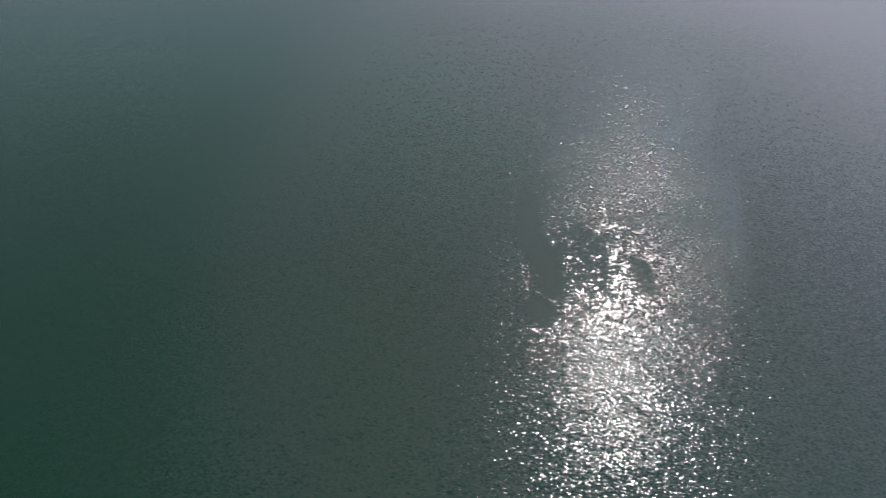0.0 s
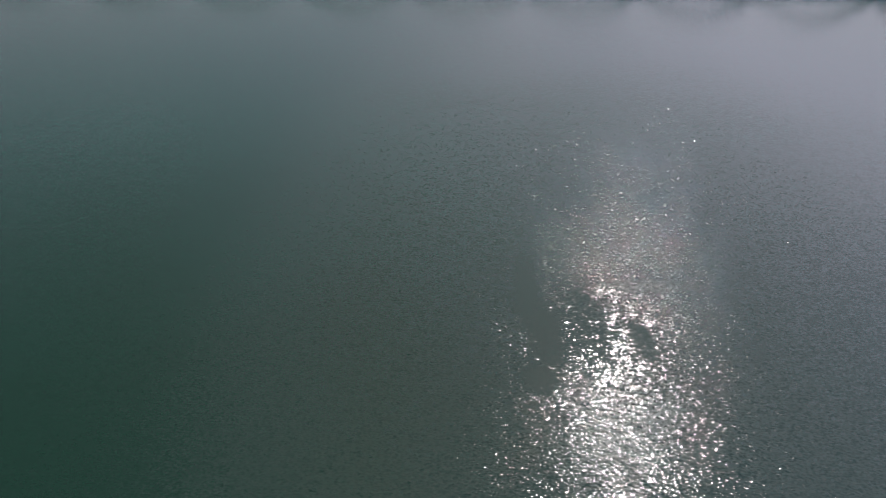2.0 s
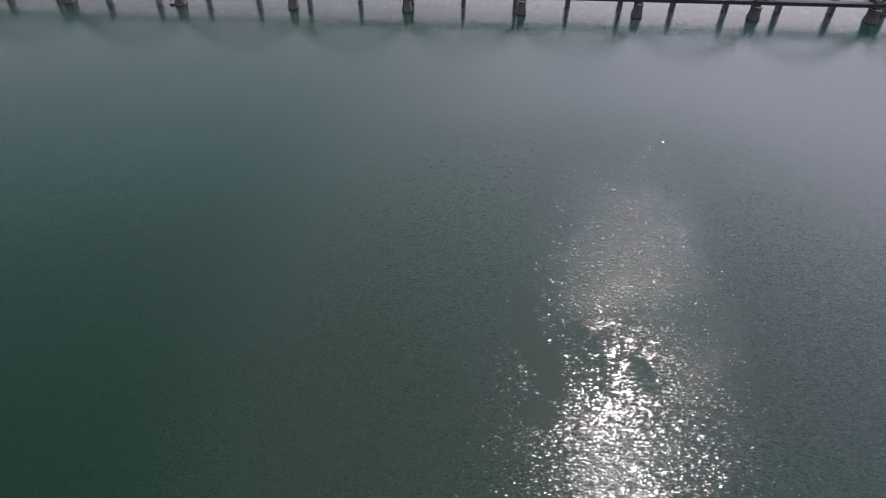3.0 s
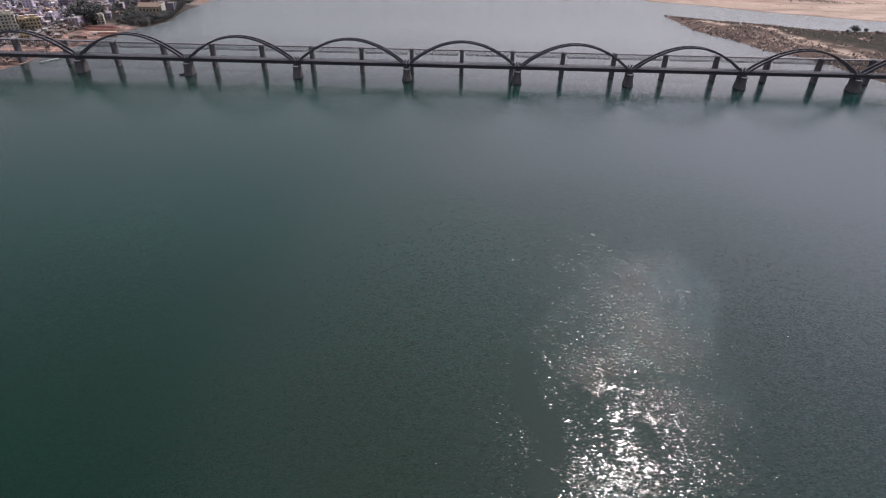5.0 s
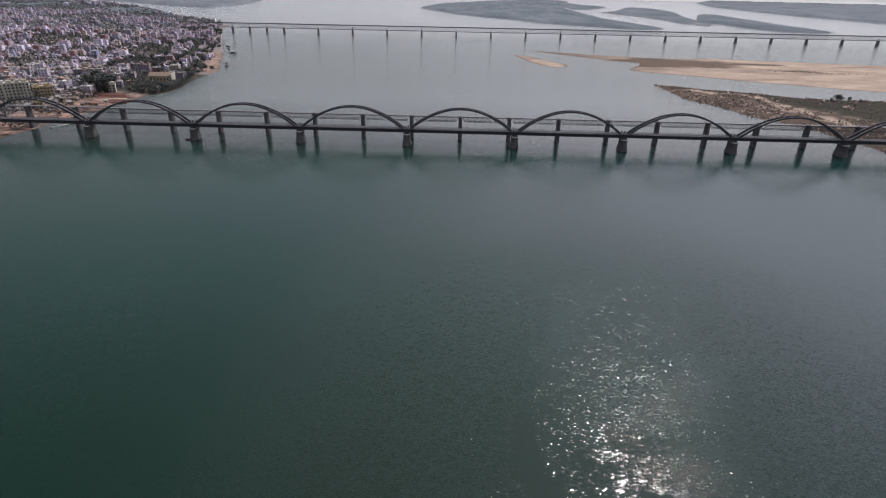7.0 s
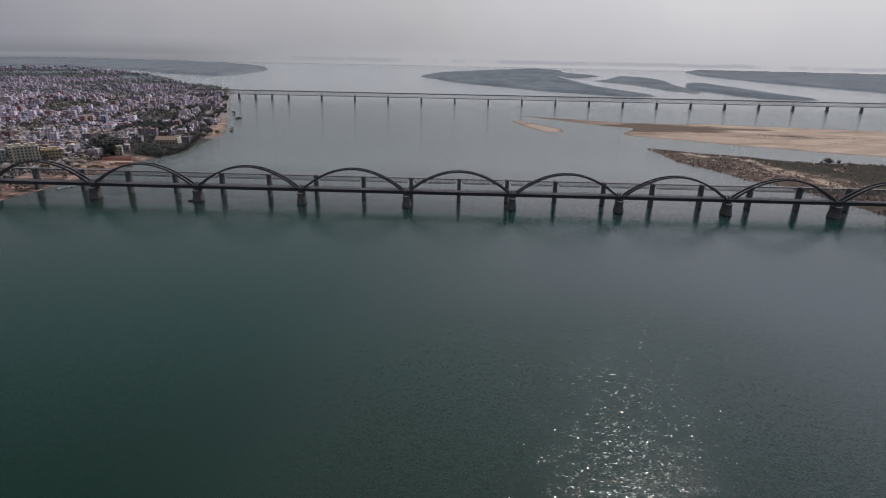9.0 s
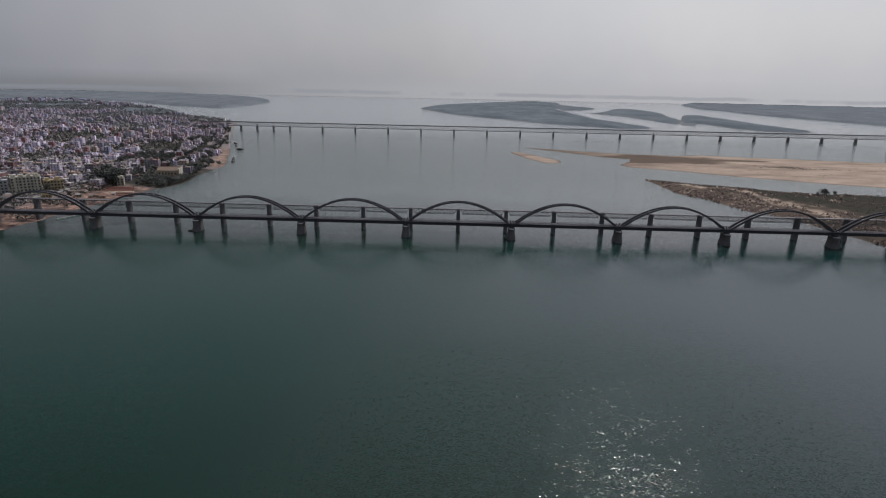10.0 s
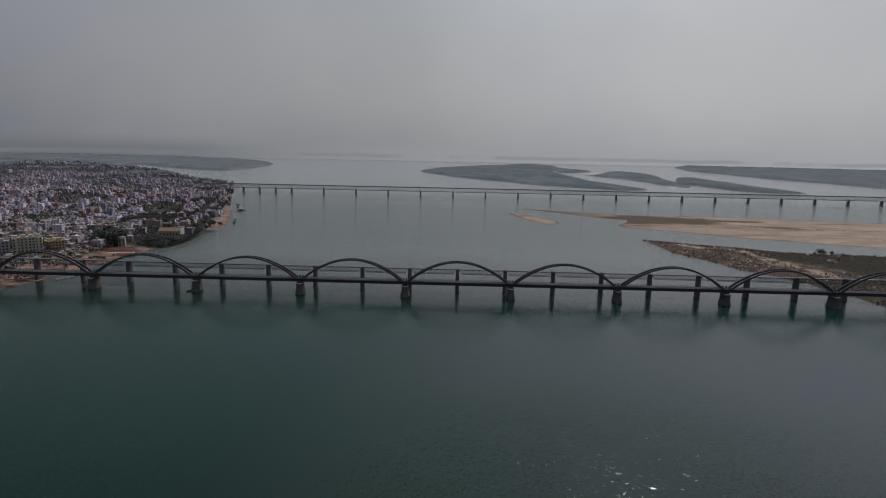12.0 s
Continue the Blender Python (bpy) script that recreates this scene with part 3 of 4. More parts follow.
def build_arch_bridge():
    bridge = thing("arch_bridge", "long dark concrete bowstring arch railway bridge on river piers", "bridge",
                   (-35.84, 517.36, -6.30), AXIS)
    bridge.scale = (1.036,) * 3
    # pier: flared foot, round-nosed shaft, cap and pale ledge
    b = Buf()
    b.loft([stadium(4.2, 7.6, -3), stadium(4.05, 7.5, 6.4), stadium(3.7, 7.2, 8.2), stadium(3.2, 6.8, 10.0)])
    foot = b.mesh("pier_foot", PIER_STONE)
    b = Buf()
    b.loft([stadium(3.2, 6.8, 10.0), stadium(2.95, 6.6, 11.4), stadium(2.75, 6.4, 14.8), stadium(3.1, 6.8, 15.3), stadium(3.1, 6.8, 16.0)])
    shaft = b.mesh("pier_shaft", PIER_STONE)
    b = Buf()
    b.loft([stadium(3.0, 6.7, 16.0), stadium(2.95, 6.6, 16.3)])
    ledge = b.mesh("pier_ledge", PALE_CAP)
    b = Buf()
    b.box((0, 0, 16.3), (4.4, 6.4, 1.4), top=0.94)
    bearing = b.mesh("bearing_block", CONCRETE)
    # deck: box girder with side flanges
    b = Buf()
    half = SPAN / 2 - 0.15
    prof = [(-2.9, 17.6), (2.9, 17.6), (3.3, 19.6), (4.0, 20.2), (4.0, 20.8), (-4.0, 20.8), (-4.0, 20.2), (-3.3, 19.6)]
    b.loft([[(x, y, z) for y, z in prof] for x in (-half, half)])
    deck = b.mesh("deck_girder", CONCRETE)
    # arch rib
    hs, z0, rise = 45.6, 20.6, 18.6
    b = Buf()
    rings = []
    for i in range(41):
        u = -1 + 2 * i / 40
        x, z = hs * u, z0 + rise * (1 - u * u)
        sl = -2 * rise * u / hs
        nx, nz = -sl / math.hypot(1, sl), 1 / math.hypot(1, sl)
        d = 0.62 + 0.36 * abs(u) ** 2
        rings.append([(x - nx * d, -0.55, z - nz * d), (x - nx * d, 0.55, z - nz * d),
                      (x + nx * d, 0.55, z + nz * d), (x + nx * d, -0.55, z + nz * d)])
    b.loft(rings)
    rib = b.mesh("arch_rib", CONCRETE)
    hanger = {}
    hx = [-39 + 78 * i / 12 for i in range(13)]
    for x in hx:
        top = z0 + rise * (1 - (x / hs) ** 2)
        b = Buf()
        b.box((0, 0, 20.8), (0.1, 0.11, top - 20.8))
        hanger[x] = b.mesh("hanger", CONCRETE)
    b = Buf()
    b.box((0, 0, -0.35), (0.8, 5.0, 0.7))
    brace = b.mesh("cross_brace", CONCRETE)
    b = Buf()
    b.box((0, 0, 21.75), (2 * half, 0.12, 0.12))
    b.box((0, 0, 21.25), (2 * half, 0.08, 0.08))
    for i in range(33):
        b.box((-half + 0.5 + i * (2 * half - 1) / 32, 0, 20.8), (0.2, 0.2, 1.05))
    rail = b.mesh("railing", CONCRETE)
    b = Buf()
    b.box((0, 0, 20.8), (0.9, 0.9, 1.7), top=0.8)
    b.box((0, 0, 22.5), (1.1, 1.1, 0.3))
    post = b.mesh("end_post", CONCRETE)
    b = Buf()
    b.box((0, 0, 20.8), (0.22, 0.22, 6.5), top=0.6)
    b.beam((0, 0, 26.9), (0, 2.6, 27.1), 0.14, 0.14)
    mast = b.mesh("power_mast", STEEL)
    for k in range(FIRST, LAST + 1):
        x = k * SPAN
        pier = part("pier", shaft, bridge, (x, 0, 0))
        part("foot", foot, pier)
        part("ledge", ledge, pier, label="pale ledge on the pier top")
        part("bearing_block", bearing, pier)
        if k == LAST:
            break
        span = part("deck_girder", deck, bridge, (x + SPAN / 2, 0, 0))
        for y in (-2.75, 2.75):
            part("arch_rib", rib, span, (0, y, 0))
            for h in hx:
                part("hanger", hanger[h], span, (h, y, 0))
        for h in hx[1:-1]:
            part("cross_brace", brace, span, (h + 3.25 if h < 0 else h - 3.25, 0, z0 + rise * (1 - ((abs(h) - 3.25) / hs) ** 2)))
        for y in (-3.85, 3.85):
            part("railing", rail, span, (0, y, 0))
            for e in (-1, 1):
                part("end_post", post, span, (e * (half - 1.2), y * 0.8, 0))
        for e in (-24.0, 24.0):
            part("power_mast", mast, span, (e, -3.7, 0))


build_arch_bridge()


def build_truss_bridge():
    """The older railway bridge close behind."""
    sp = 47.5
    bridge = thing("truss_bridge", "old grey steel truss bridge on tall stone piers", "bridge",
                   (-37.8, 542.0, -0.3), AXIS)
    b = Buf()
    b.loft([stadium(2.1, 4.2, -5), stadium(2.0, 4.1, 4.0), stadium(1.7, 3.8, 20.6), stadium(2.0, 4.1, 21.0),
            stadium(2.0, 4.1, 22.0)])
    pier_mesh = b.mesh("pier", OLD_STONE)
    b = Buf()
    b.loft([stadium(1.6, 3.6, 22.0), stadium(1.5, 3.4, 22.7)])
    cap = b.mesh("pier_cap", OLD_STONE)
    half, zt, zb, n = sp / 2 - 2.0, 21.7, 17.3, 18
    p = 2 * half / n
    b = Buf()
    b.beam((-half, 0, zt), (half, 0, zt), 0.4, 0.45)
    chord_t = b.mesh("top_chord", STEEL)
    b = Buf()
    b.beam((-half + p, 0, zb), (half - p, 0, zb), 0.36, 0.4)
    chord_b = b.mesh("bottom_chord", STEEL)
    b = Buf()
    b.beam((0, 0, zb), (p, 0, zt), 0.26, 0.3)
    diag = b.mesh("diagonal", STEEL)
    b = Buf()
    b.beam((0, 0, zt), (p, 0, zb), 0.26, 0.3)
    diag_r = b.mesh("diagonal", STEEL)
    b = Buf()
    b.box((0, 0, zt + 0.3), (2 * half, 3.6, 0.25))
    for i in range(24):
        b.box((-half + 0.6 + i * (2 * half - 1.2) / 23, 0, zt + 0.05), (0.3, 4.6, 0.25))
    deck = b.mesh("timber_deck", STEEL)
    for k in range(-9, 20):
        x = k * sp + 5.1
        pier = part("pier", pier_mesh, bridge, (x, 0, 0))
        part("pier_cap", cap, pier)
        if k == 19:
            break
        span = part("timber_deck", deck, bridge, (x + sp / 2, 0, 0))
        for y in (-1.9, 1.9):
            part("top_chord", chord_t, span, (0, y, 0))
            part("bottom_chord", chord_b, span, (0, y, 0))
            for i in range(n):
                part("diagonal", (diag_r if i % 2 == 0 else diag), span, (-half + i * p, y, 0))


build_truss_bridge()


def build_far_bridge():
    """Double-deck truss bridge upstream, with short spans by the town."""
    sp, ax = 91.44, radians(-1.232)
    bridge = thing("double_deck_bridge", "far long grey steel truss bridge with road above rails", "bridge",
                   (481.8, 1559.5, 0), ax)

    def truss(length, panels):
        half, zt, zb = length / 2 - 0.6, 22.6, 13.4
        p = 2 * half / panels
        top = Buf()
        top.box((0, 0, 22.6), (length, 8.6, 0.9))
        for y in (-4.2, 4.2):
            top.box((0, y, 23.5), (length, 0.25, 1.0))
        low = Buf()
        low.box((0, 0, 12.4), (length - 0.6, 6.2, 1.3))
        rise, fall, post = Buf(), Buf(), Buf()
        rise.beam((0, 0, zb), (p, 0, zt), 0.42, 0.45)
        fall.beam((0, 0, zt), (p, 0, zb), 0.42, 0.45)
        post.beam((0, 0, zb), (0, 0, zt), 0.5, 0.5)
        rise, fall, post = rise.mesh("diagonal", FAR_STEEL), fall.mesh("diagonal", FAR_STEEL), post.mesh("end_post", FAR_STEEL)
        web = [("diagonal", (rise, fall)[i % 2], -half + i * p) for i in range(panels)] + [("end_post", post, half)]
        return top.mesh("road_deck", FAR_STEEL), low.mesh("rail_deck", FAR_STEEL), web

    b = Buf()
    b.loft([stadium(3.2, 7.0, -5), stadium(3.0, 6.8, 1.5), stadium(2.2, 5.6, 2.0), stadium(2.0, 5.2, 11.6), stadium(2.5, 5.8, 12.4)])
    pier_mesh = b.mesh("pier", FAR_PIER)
    long_set, short_set = truss(sp, 20), truss(sp / 2, 10)
    edges = [(-10 * sp - i * sp / 2, sp / 2) for i in range(6, 0, -1)] + [(k * sp, sp) for k in range(-10, 16)]
    for x, ln in edges:
        part("pier", pier_mesh, bridge, (x, 0, 0))
        top, low, web = long_set if ln == sp else short_set
        span = part("rail_deck", low, bridge, (x + ln / 2, 0, 0))
        part("road_deck", top, span)
        for y in (-3.0, 3.0):
            for name, data, at in web:
                part(name, data, span, (at, y, 0))


build_far_bridge()

# ---------------------------------------------------------------- trees
rng = np.random.default_rng(7)


def quad_mesh(name, centres, sizes, material, flat=0.0, seed=1):
    """One leaf clump a centre: a bent, randomly tilted four-sided spray."""
    r = np.random.default_rng(seed)
    n = len(centres)
    d = r.normal(size=(n, 3))
    d[:, 2] = np.abs(d[:, 2]) + flat
    d /= np.linalg.norm(d, axis=1, keepdims=True)
    a = np.cross(d, r.normal(size=(n, 3)))
    a /= np.linalg.norm(a, axis=1, keepdims=True)
    c = np.cross(d, a)
    s = np.asarray(sizes)[:, None] * r.uniform(0.7, 1.3, (n, 1))
    w = r.uniform(0.6, 1.1, (n, 4, 1))
    bend = r.uniform(-0.35, 0.35, (n, 4, 1))
    corners = np.stack([a, c, -a, -c], 1) * w + d[:, None, :] * bend
    v = (np.asarray(centres)[:, None, :] + corners * s[:, None, :] * 0.75).reshape(-1, 3)
    f = np.arange(4 * n).reshape(n, 4)
    me = bpy.data.meshes.new(name)
    me.from_pydata(v.tolist(), [], f.tolist())
    me.materials.append(material)
    return me


def crown_points(r, height, spread, n):
    """Clump centres over a few uneven lobes."""
    pts = []
    lobes = [(r.uniform(-0.5, 0.5) * spread, r.uniform(-0.5, 0.5) * spread, height * r.uniform(0.45, 0.8),
              spread * r.uniform(0.4, 0.65)) for _ in range(7)]
    for i in range(n):
        lx, ly, lz, lr = lobes[i % 7]
        d = r.normal(size=3)
        d /= np.linalg.norm(d)
        k = lr * r.uniform(0.55, 1.05)
        pts.append((lx + d[0] * k, ly + d[1] * k, max(lz + d[2] * k * 0.75, height * 0.16)))
    return np.array(pts)


def tree_kind(seed, height, spread, leaf=None, clumps=620):
    r = np.random.default_rng(seed)
    crown = quad_mesh("crown", crown_points(r, height, spread, clumps), r.uniform(0.045, 0.085, clumps) * height, leaf or LEAF, 0.3, seed)
    b = Buf()
    lean = r.uniform(-0.6, 0.6, 2)
    ring = lambda x, y, z, rad: [(x + rad * math.cos(k * math.pi / 3), y + rad * math.sin(k * math.pi / 3), z) for k in range(6)]
    fork = height * 0.38
    b.loft([ring(0, 0, -0.6, 0.05 * height), ring(0, 0, 0.3, 0.036 * height), ring(lean[0], lean[1], fork, 0.026 * height)])
    for k in range(4):
        a = k * math.pi / 2 + r.uniform(0, 1)
        b.beam((lean[0], lean[1], fork - 0.2), (lean[0] + math.cos(a) * spread * 0.45, lean[1] + math.sin(a) * spread * 0.45, height * 0.68),
               0.024 * height, 0.024 * height)
    return crown, b.mesh("trunk", BARK)


BROWN_LEAF = foliage("brown_dry_leaves", (0.07, 0.052, 0.043), (0.12, 0.09, 0.075))
TREE_KINDS = [tree_kind(11, 9, 4.2), tree_kind(12, 12, 6.0), tree_kind(13, 7, 3.6), tree_kind(14, 10, 6.5), tree_kind(15, 14, 6.2),
              tree_kind(16, 11, 5.5, BROWN_LEAF, 260)]


def tree(x, y, kind, scale=1.0, where="on the river bank", turn=0.0, group="trees on the bank"):
    crown, trunk = TREE_KINDS[kind]
    z = float(land_at(x, y)[0])
    look_of = "thin brown dry-leaved" if kind == 5 else "dusty dark green leafy"
    t = thing("tree", f"{look_of} tree {where}", "tree", (x, y, z), turn, group)
    t.scale = (scale,) * 3
    part("trunk", trunk, t)
    part("crown", crown, t)
    return t


tree_spots = []


def grove(x0, x1, y0, y1, n, kinds, lo=0.8, hi=1.2, where="among the houses by the river", margin=6.0):
    for _ in range(n * 6):
        if n <= 0:
            return
        x, y = rng.uniform(x0, x1), rng.uniform(y0, y1)
        if float(inland(TOWN, np.array(x), np.array(y))) < margin or any((x - a) ** 2 + (y - c) ** 2 < 30 for a, c in tree_spots):
            continue
        tree(x, y, int(rng.choice(kinds)), rng.uniform(lo, hi), where, rng.uniform(0, 6))
        tree_spots.append((x, y))
        n -= 1


grove(-458, -428, 712, 750, 13, [1, 4, 4], 1.3, 1.7)
grove(-408, -358, 728, 770, 30, [0, 1, 3], 0.7, 1.05, "on the wooded river bank", 1)
grove(-376, -356, 770, 830, 16, [0, 1, 3], 0.7, 1.0, "at the water's edge", 1)
grove(-460, -425, 770, 830, 7, [0, 1, 2], 0.7, 1.0)
grove(-515, -455, 880, 950, 30, [1, 3, 4], 1.0, 1.35, "behind the riverside hall", 3)
grove(-455, -372, 850, 930, 16, [1, 3, 4], 0.8, 1.1, "on the wooded river bank", 3)
grove(-402, -366, 850, 930, 10, [0, 1, 3], 0.8, 1.1, "at the water's edge", 14)
grove(-520, -430, 930, 1010, 12, [0, 1, 3])
grove(-470, -412, 960, 1150, 34, [0, 1, 2], 0.8, 1.2, "along the sandy landing", 24)
grove(-560, -470, 1160, 1420, 40, [0, 1, 3], 0.9, 1.2, "along the river bank", 4)
grove(-680, -540, 1420, 1620, 30, [1, 3, 4], 0.9, 1.2, "along the river bank", 4)
grove(-660, -480, 640, 760, 10, [0, 2])
grove(-470, -420, 765, 880, 10, [0, 2, 3], 0.6, 1.0)
for x, y, s in ((-438, 684, 1.0), (-430, 690, 0.8), (-446, 678, 0.75), (-466, 655, 0.6), (-478, 632, 0.6), (-492, 606, 0.5)):
    tree(x, y, 5, s, "on the open clay bank", x)
for x, y, k, s in ((519, 754, 3, 1.0), (523, 752, 1, 0.7), (512, 755, 2, 0.7), (537, 757, 2, 0.9), (425, 797, 2, 0.45), (552, 757, 2, 0.6), (590, 748, 2, 0.55)):
    tree(x, y, k, s, "alone on the weedy river spit", x, "trees on the spit")

# ---------------------------------------------------------------- the town
TOWN_ROOF = paint_wall("town_roofs", [(0.24, 0.23, 0.23), (0.34, 0.33, 0.33), (0.16, 0.15, 0.155), (0.22, 0.17, 0.15), (0.45, 0.45, 0.46), (0.18, 0.11, 0.09)], False)
KEEP_OUT = [(-560, -462, 560, 694), (-470, -385, 560, 702), (-436, -385, 700, 748), (-440, -380, 788, 830), (-412, -360, 755, 788), (-425, -360, 880, 1180)]


def clear(x, y):
    return not any(a < x < c and d < y < e for a, c, d, e in KEEP_OUT)


def house_kind(w, d, storeys, seed):
    """Parts of a flat-roofed plaster house: walls, parapet roof, stair head, tank, openings."""
    r = random.Random(seed)
    h = 3.2 * storeys
    out = []
    b = Buf()
    b.box((0, 0, -1.5), (w, d, h + 1.5))
    if storeys > 1:
        b.box((0, -d / 2 - 0.55, 3.0), (w * 0.6, 1.1, 0.25))
        b.box((0, -d / 2 - 1.0, 3.25), (w * 0.6, 0.12, 0.8))
    out.append(("wall", b.mesh("wall", HOUSE_WALL), (0, 0, 0)))
    b = Buf()
    b.box((0, 0, h), (w + 0.5, d + 0.5, 0.22))
    for x in (-1, 1):
        b.box((x * (w / 2 + 0.1), 0, h + 0.22), (0.2, d + 0.4, 0.85))
        b.box((0, x * (d / 2 + 0.1), h + 0.22), (w, 0.2, 0.85))
    out.append(("roof", b.mesh("roof", ROOF), (0, 0, 0)))
    b = Buf()
    b.box((0, 0, 0), (2.6, 3.2, 2.4))
    b.box((0, 0, 2.4), (3.0, 3.6, 0.15))
    out.append(("stair_head", b.mesh("stair_head", HOUSE_WALL), (r.choice((-1, 1)) * w * 0.28, d * 0.22, h + 0.22)))
    b = Buf()
    b.loft([[(0.7 * math.cos(k * math.pi / 4), 0.7 * math.sin(k * math.pi / 4), z) for k in range(8)] for z in (0, 1.3, 1.6)])
    out.append(("water_tank", b.mesh("water_tank", GLASS), (-w * 0.3, -d * 0.25, h + 0.22)))
    b = Buf()
    b.box((0, 0, 0), (1.3, 0.16, 1.4))
    win = b.mesh("window", GLASS)
    b = Buf()
    b.box((0, 0, 0), (0.16, 1.3, 1.4))
    win_side = b.mesh("window", GLASS)
    for s in range(storeys):
        n = max(2, int(w / 3.6))
        for i in range(n):
            out.append(("window", win, ((i + 0.5) * w / n - w / 2, -d / 2 - 0.02, 1.0 + 3.2 * s)))
        out.append(("window", win_side, (w / 2 + 0.02, r.uniform(-0.25, 0.25) * d, 1.0 + 3.2 * s)))
    b = Buf()
    b.box((0, 0, 0), (1.1, 0.2, 2.1))
    out.append(("door", b.mesh("door", BROWNROOF), (w * 0.12, -d / 2 - 0.03, 0)))
    return out


HOUSE_KINDS = [(house_kind(9, 10, 2, 1), 2), (house_kind(8, 8, 1, 2), 1), (house_kind(11, 12, 3, 3), 3), (house_kind(7.5, 11, 2, 4), 2),
               (house_kind(12, 10, 4, 5), 4), (house_kind(10, 9, 1, 6), 1), (house_kind(9, 12, 3, 7), 3), (house_kind(13, 9, 2, 8), 2)]
STOREYS = {1: "single-storey", 2: "two-storey", 3: "three-storey", 4: "four-storey"}
masters = {}


def house(x, y, z, k, turn):
    m = pose(x, y, z, 0, 0, math.degrees(turn))
    if k in masters:
        copy_thing(masters[k], m)
        return
    parts, st = HOUSE_KINDS[k]
    t = thing("house", f"{STOREYS[st]} plastered town house with flat cement roof", "house", (x, y, z), turn, "houses of the riverside town")
    for name, data, at in parts:
        part(name, data, t, at)
    masters[k] = t


def build_town():
    walls, roofs, wins = Buf(), Buf(), Buf()
    leaves, leaf_size = [], []
    near = 0
    cells = []
    pitch = 11.3
    ca, sa = math.cos(0.16), math.sin(0.16)
    for j in range(0, 210):
        for i in range(-230, 60):
            if i % 6 == 0 or j % 7 == 0:
                continue
            u, v = i * pitch + rng.uniform(-2.5, 2.5), j * pitch + rng.uniform(-2.5, 2.5)
            x, y = -430 + u * ca - v * sa * 1.4, 600 + v * ca + u * sa
            if y < 560 or y > 2950 or x < -0.98 * y - 60 or x > -330:
                continue
            cells.append((x, y))
    cx, cy = np.array([c[0] for c in cells]), np.array([c[1] for c in cells])
    dist = inland(TOWN, cx, cy)
    green = fractal(cx, cy, 130, 3, 21) + np.clip((cy - 1500) / 1000, 0, 1) * 0.3
    zs = land_at(cx, cy)[0]
    for x, y, d, g, z in zip(cx, cy, dist, green, zs):
        if d < 16 or not clear(x, y):
            continue
        pick = rng.uniform()
        if g > 0.1 or pick < 0.27:
            h = rng.uniform(5, 11)
            n = 26 if y < 1300 else 12
            p = rng.normal(size=(n, 3)) * (h * 0.24, h * 0.24, h * 0.2) + (x, y, z + h * 0.55)
            p[:, 2] = np.maximum(p[:, 2], z + 0.8)
            leaves.append(p)
            leaf_size.append(np.full(n, h * (0.2 if n > 12 else 0.28)))
            continue
        turn = 0.16 + rng.choice((0, math.pi / 2)) + rng.uniform(-0.12, 0.12)
        if y < 1010 and near < 235 and x > -0.86 * y - 60:
            house(x, y, z, int(rng.integers(0, 8)), 0.16 + rng.uniform(-0.25, 0.35))
            near += 1
            continue
        w, dd = rng.uniform(5.0, 10.5), rng.uniform(5.0, 10.5)
        st = rng.choice((1, 1, 2, 2, 2, 3, 3, 4))
        if rng.uniform() < 0.014:
            w, dd, st = rng.uniform(12, 19), rng.uniform(10, 14), rng.choice((4, 5, 6))
        h, tint = 3.1 * st + rng.uniform(-0.3, 0.8), rng.uniform()
        # duller paints past 1500 m stand in for haze
        if y > 1500:
            tint = (rng.choice((1, 4, 5, 6, 8, 9, 11, 14, 14, 5)) + 0.5) / 15
        walls.box((x, y, z - 1.5), (w, dd, h + 1.5), turn, tint)
        roofs.box((x, y, z + h - 0.3), (w - 0.6, dd - 0.6, 0.36), turn, rng.uniform())
        for _ in range(3):
            ox, oy = rng.uniform(-0.34, 0.34) * w, rng.uniform(-0.34, 0.34) * dd
            walls.box((x + ox, y + oy, z + h), (rng.uniform(1.0, 3.4), rng.uniform(1.0, 3.4), rng.uniform(0.7, 2.8)), turn, rng.uniform())
        if y < 1700:
            # lean-to sheds and half-built storeys beside the house
            for _ in range(2):
                a = rng.uniform(0, 6.28)
                ox, oy = math.cos(a) * w * 0.62, math.sin(a) * dd * 0.62
                walls.box((x + ox, y + oy, z - 1), (rng.uniform(2, 5), rng.uniform(2, 5), rng.uniform(2.6, 6.5)), turn, rng.uniform())
        if y < 1650:
            c, s = math.cos(turn), math.sin(turn)
            for k in range(st):
                for e in (-0.28, 0.28):
                    for px, py, sx, sy in ((e * w, -dd / 2, 1.5, 0.3), (w / 2, e * dd, 0.3, 1.5), (-w / 2, e * dd, 0.3, 1.5), (e * w, dd / 2, 1.5, 0.3)):
                        if (px * s + py * c) < -0.2 * min(w, dd):
                            wins.box((x + px * c - py * s, y + px * s + py * c, z + 0.9 + 3.1 * k), (sx, sy, 1.5), turn)
    fx, fy = rng.uniform(-4200, -1100, 5200), rng.uniform(2500, 4750, 5200)
    fd = inland(TOWN, fx, fy)
    fz = land_at(fx, fy)[0]
    for x, y, d, z, g in zip(fx, fy, fd, fz, fractal(fx, fy, 300, 3, 27)):
        if d > 40 and x > -0.95 * y - 60 and g > 0.14:
            walls.box((x, y, z - 1), (rng.uniform(9, 22), rng.uniform(9, 14), rng.uniform(8, 17)), rng.uniform(0, 3), (rng.choice((1, 4, 5, 6, 7, 8, 9, 14)) + 0.5) / 15)
    town = thing("town_houses", "dense pale plastered houses with flat roofs across the town", "houses", kind="stuff",
                 data=walls.mesh("town_walls", TOWN_WALL, tinted=True))
    part("roof", roofs.mesh("town_roofs", TOWN_ROOF, tinted=True), town)
    part("window", wins.mesh("town_windows", GLASS), town)
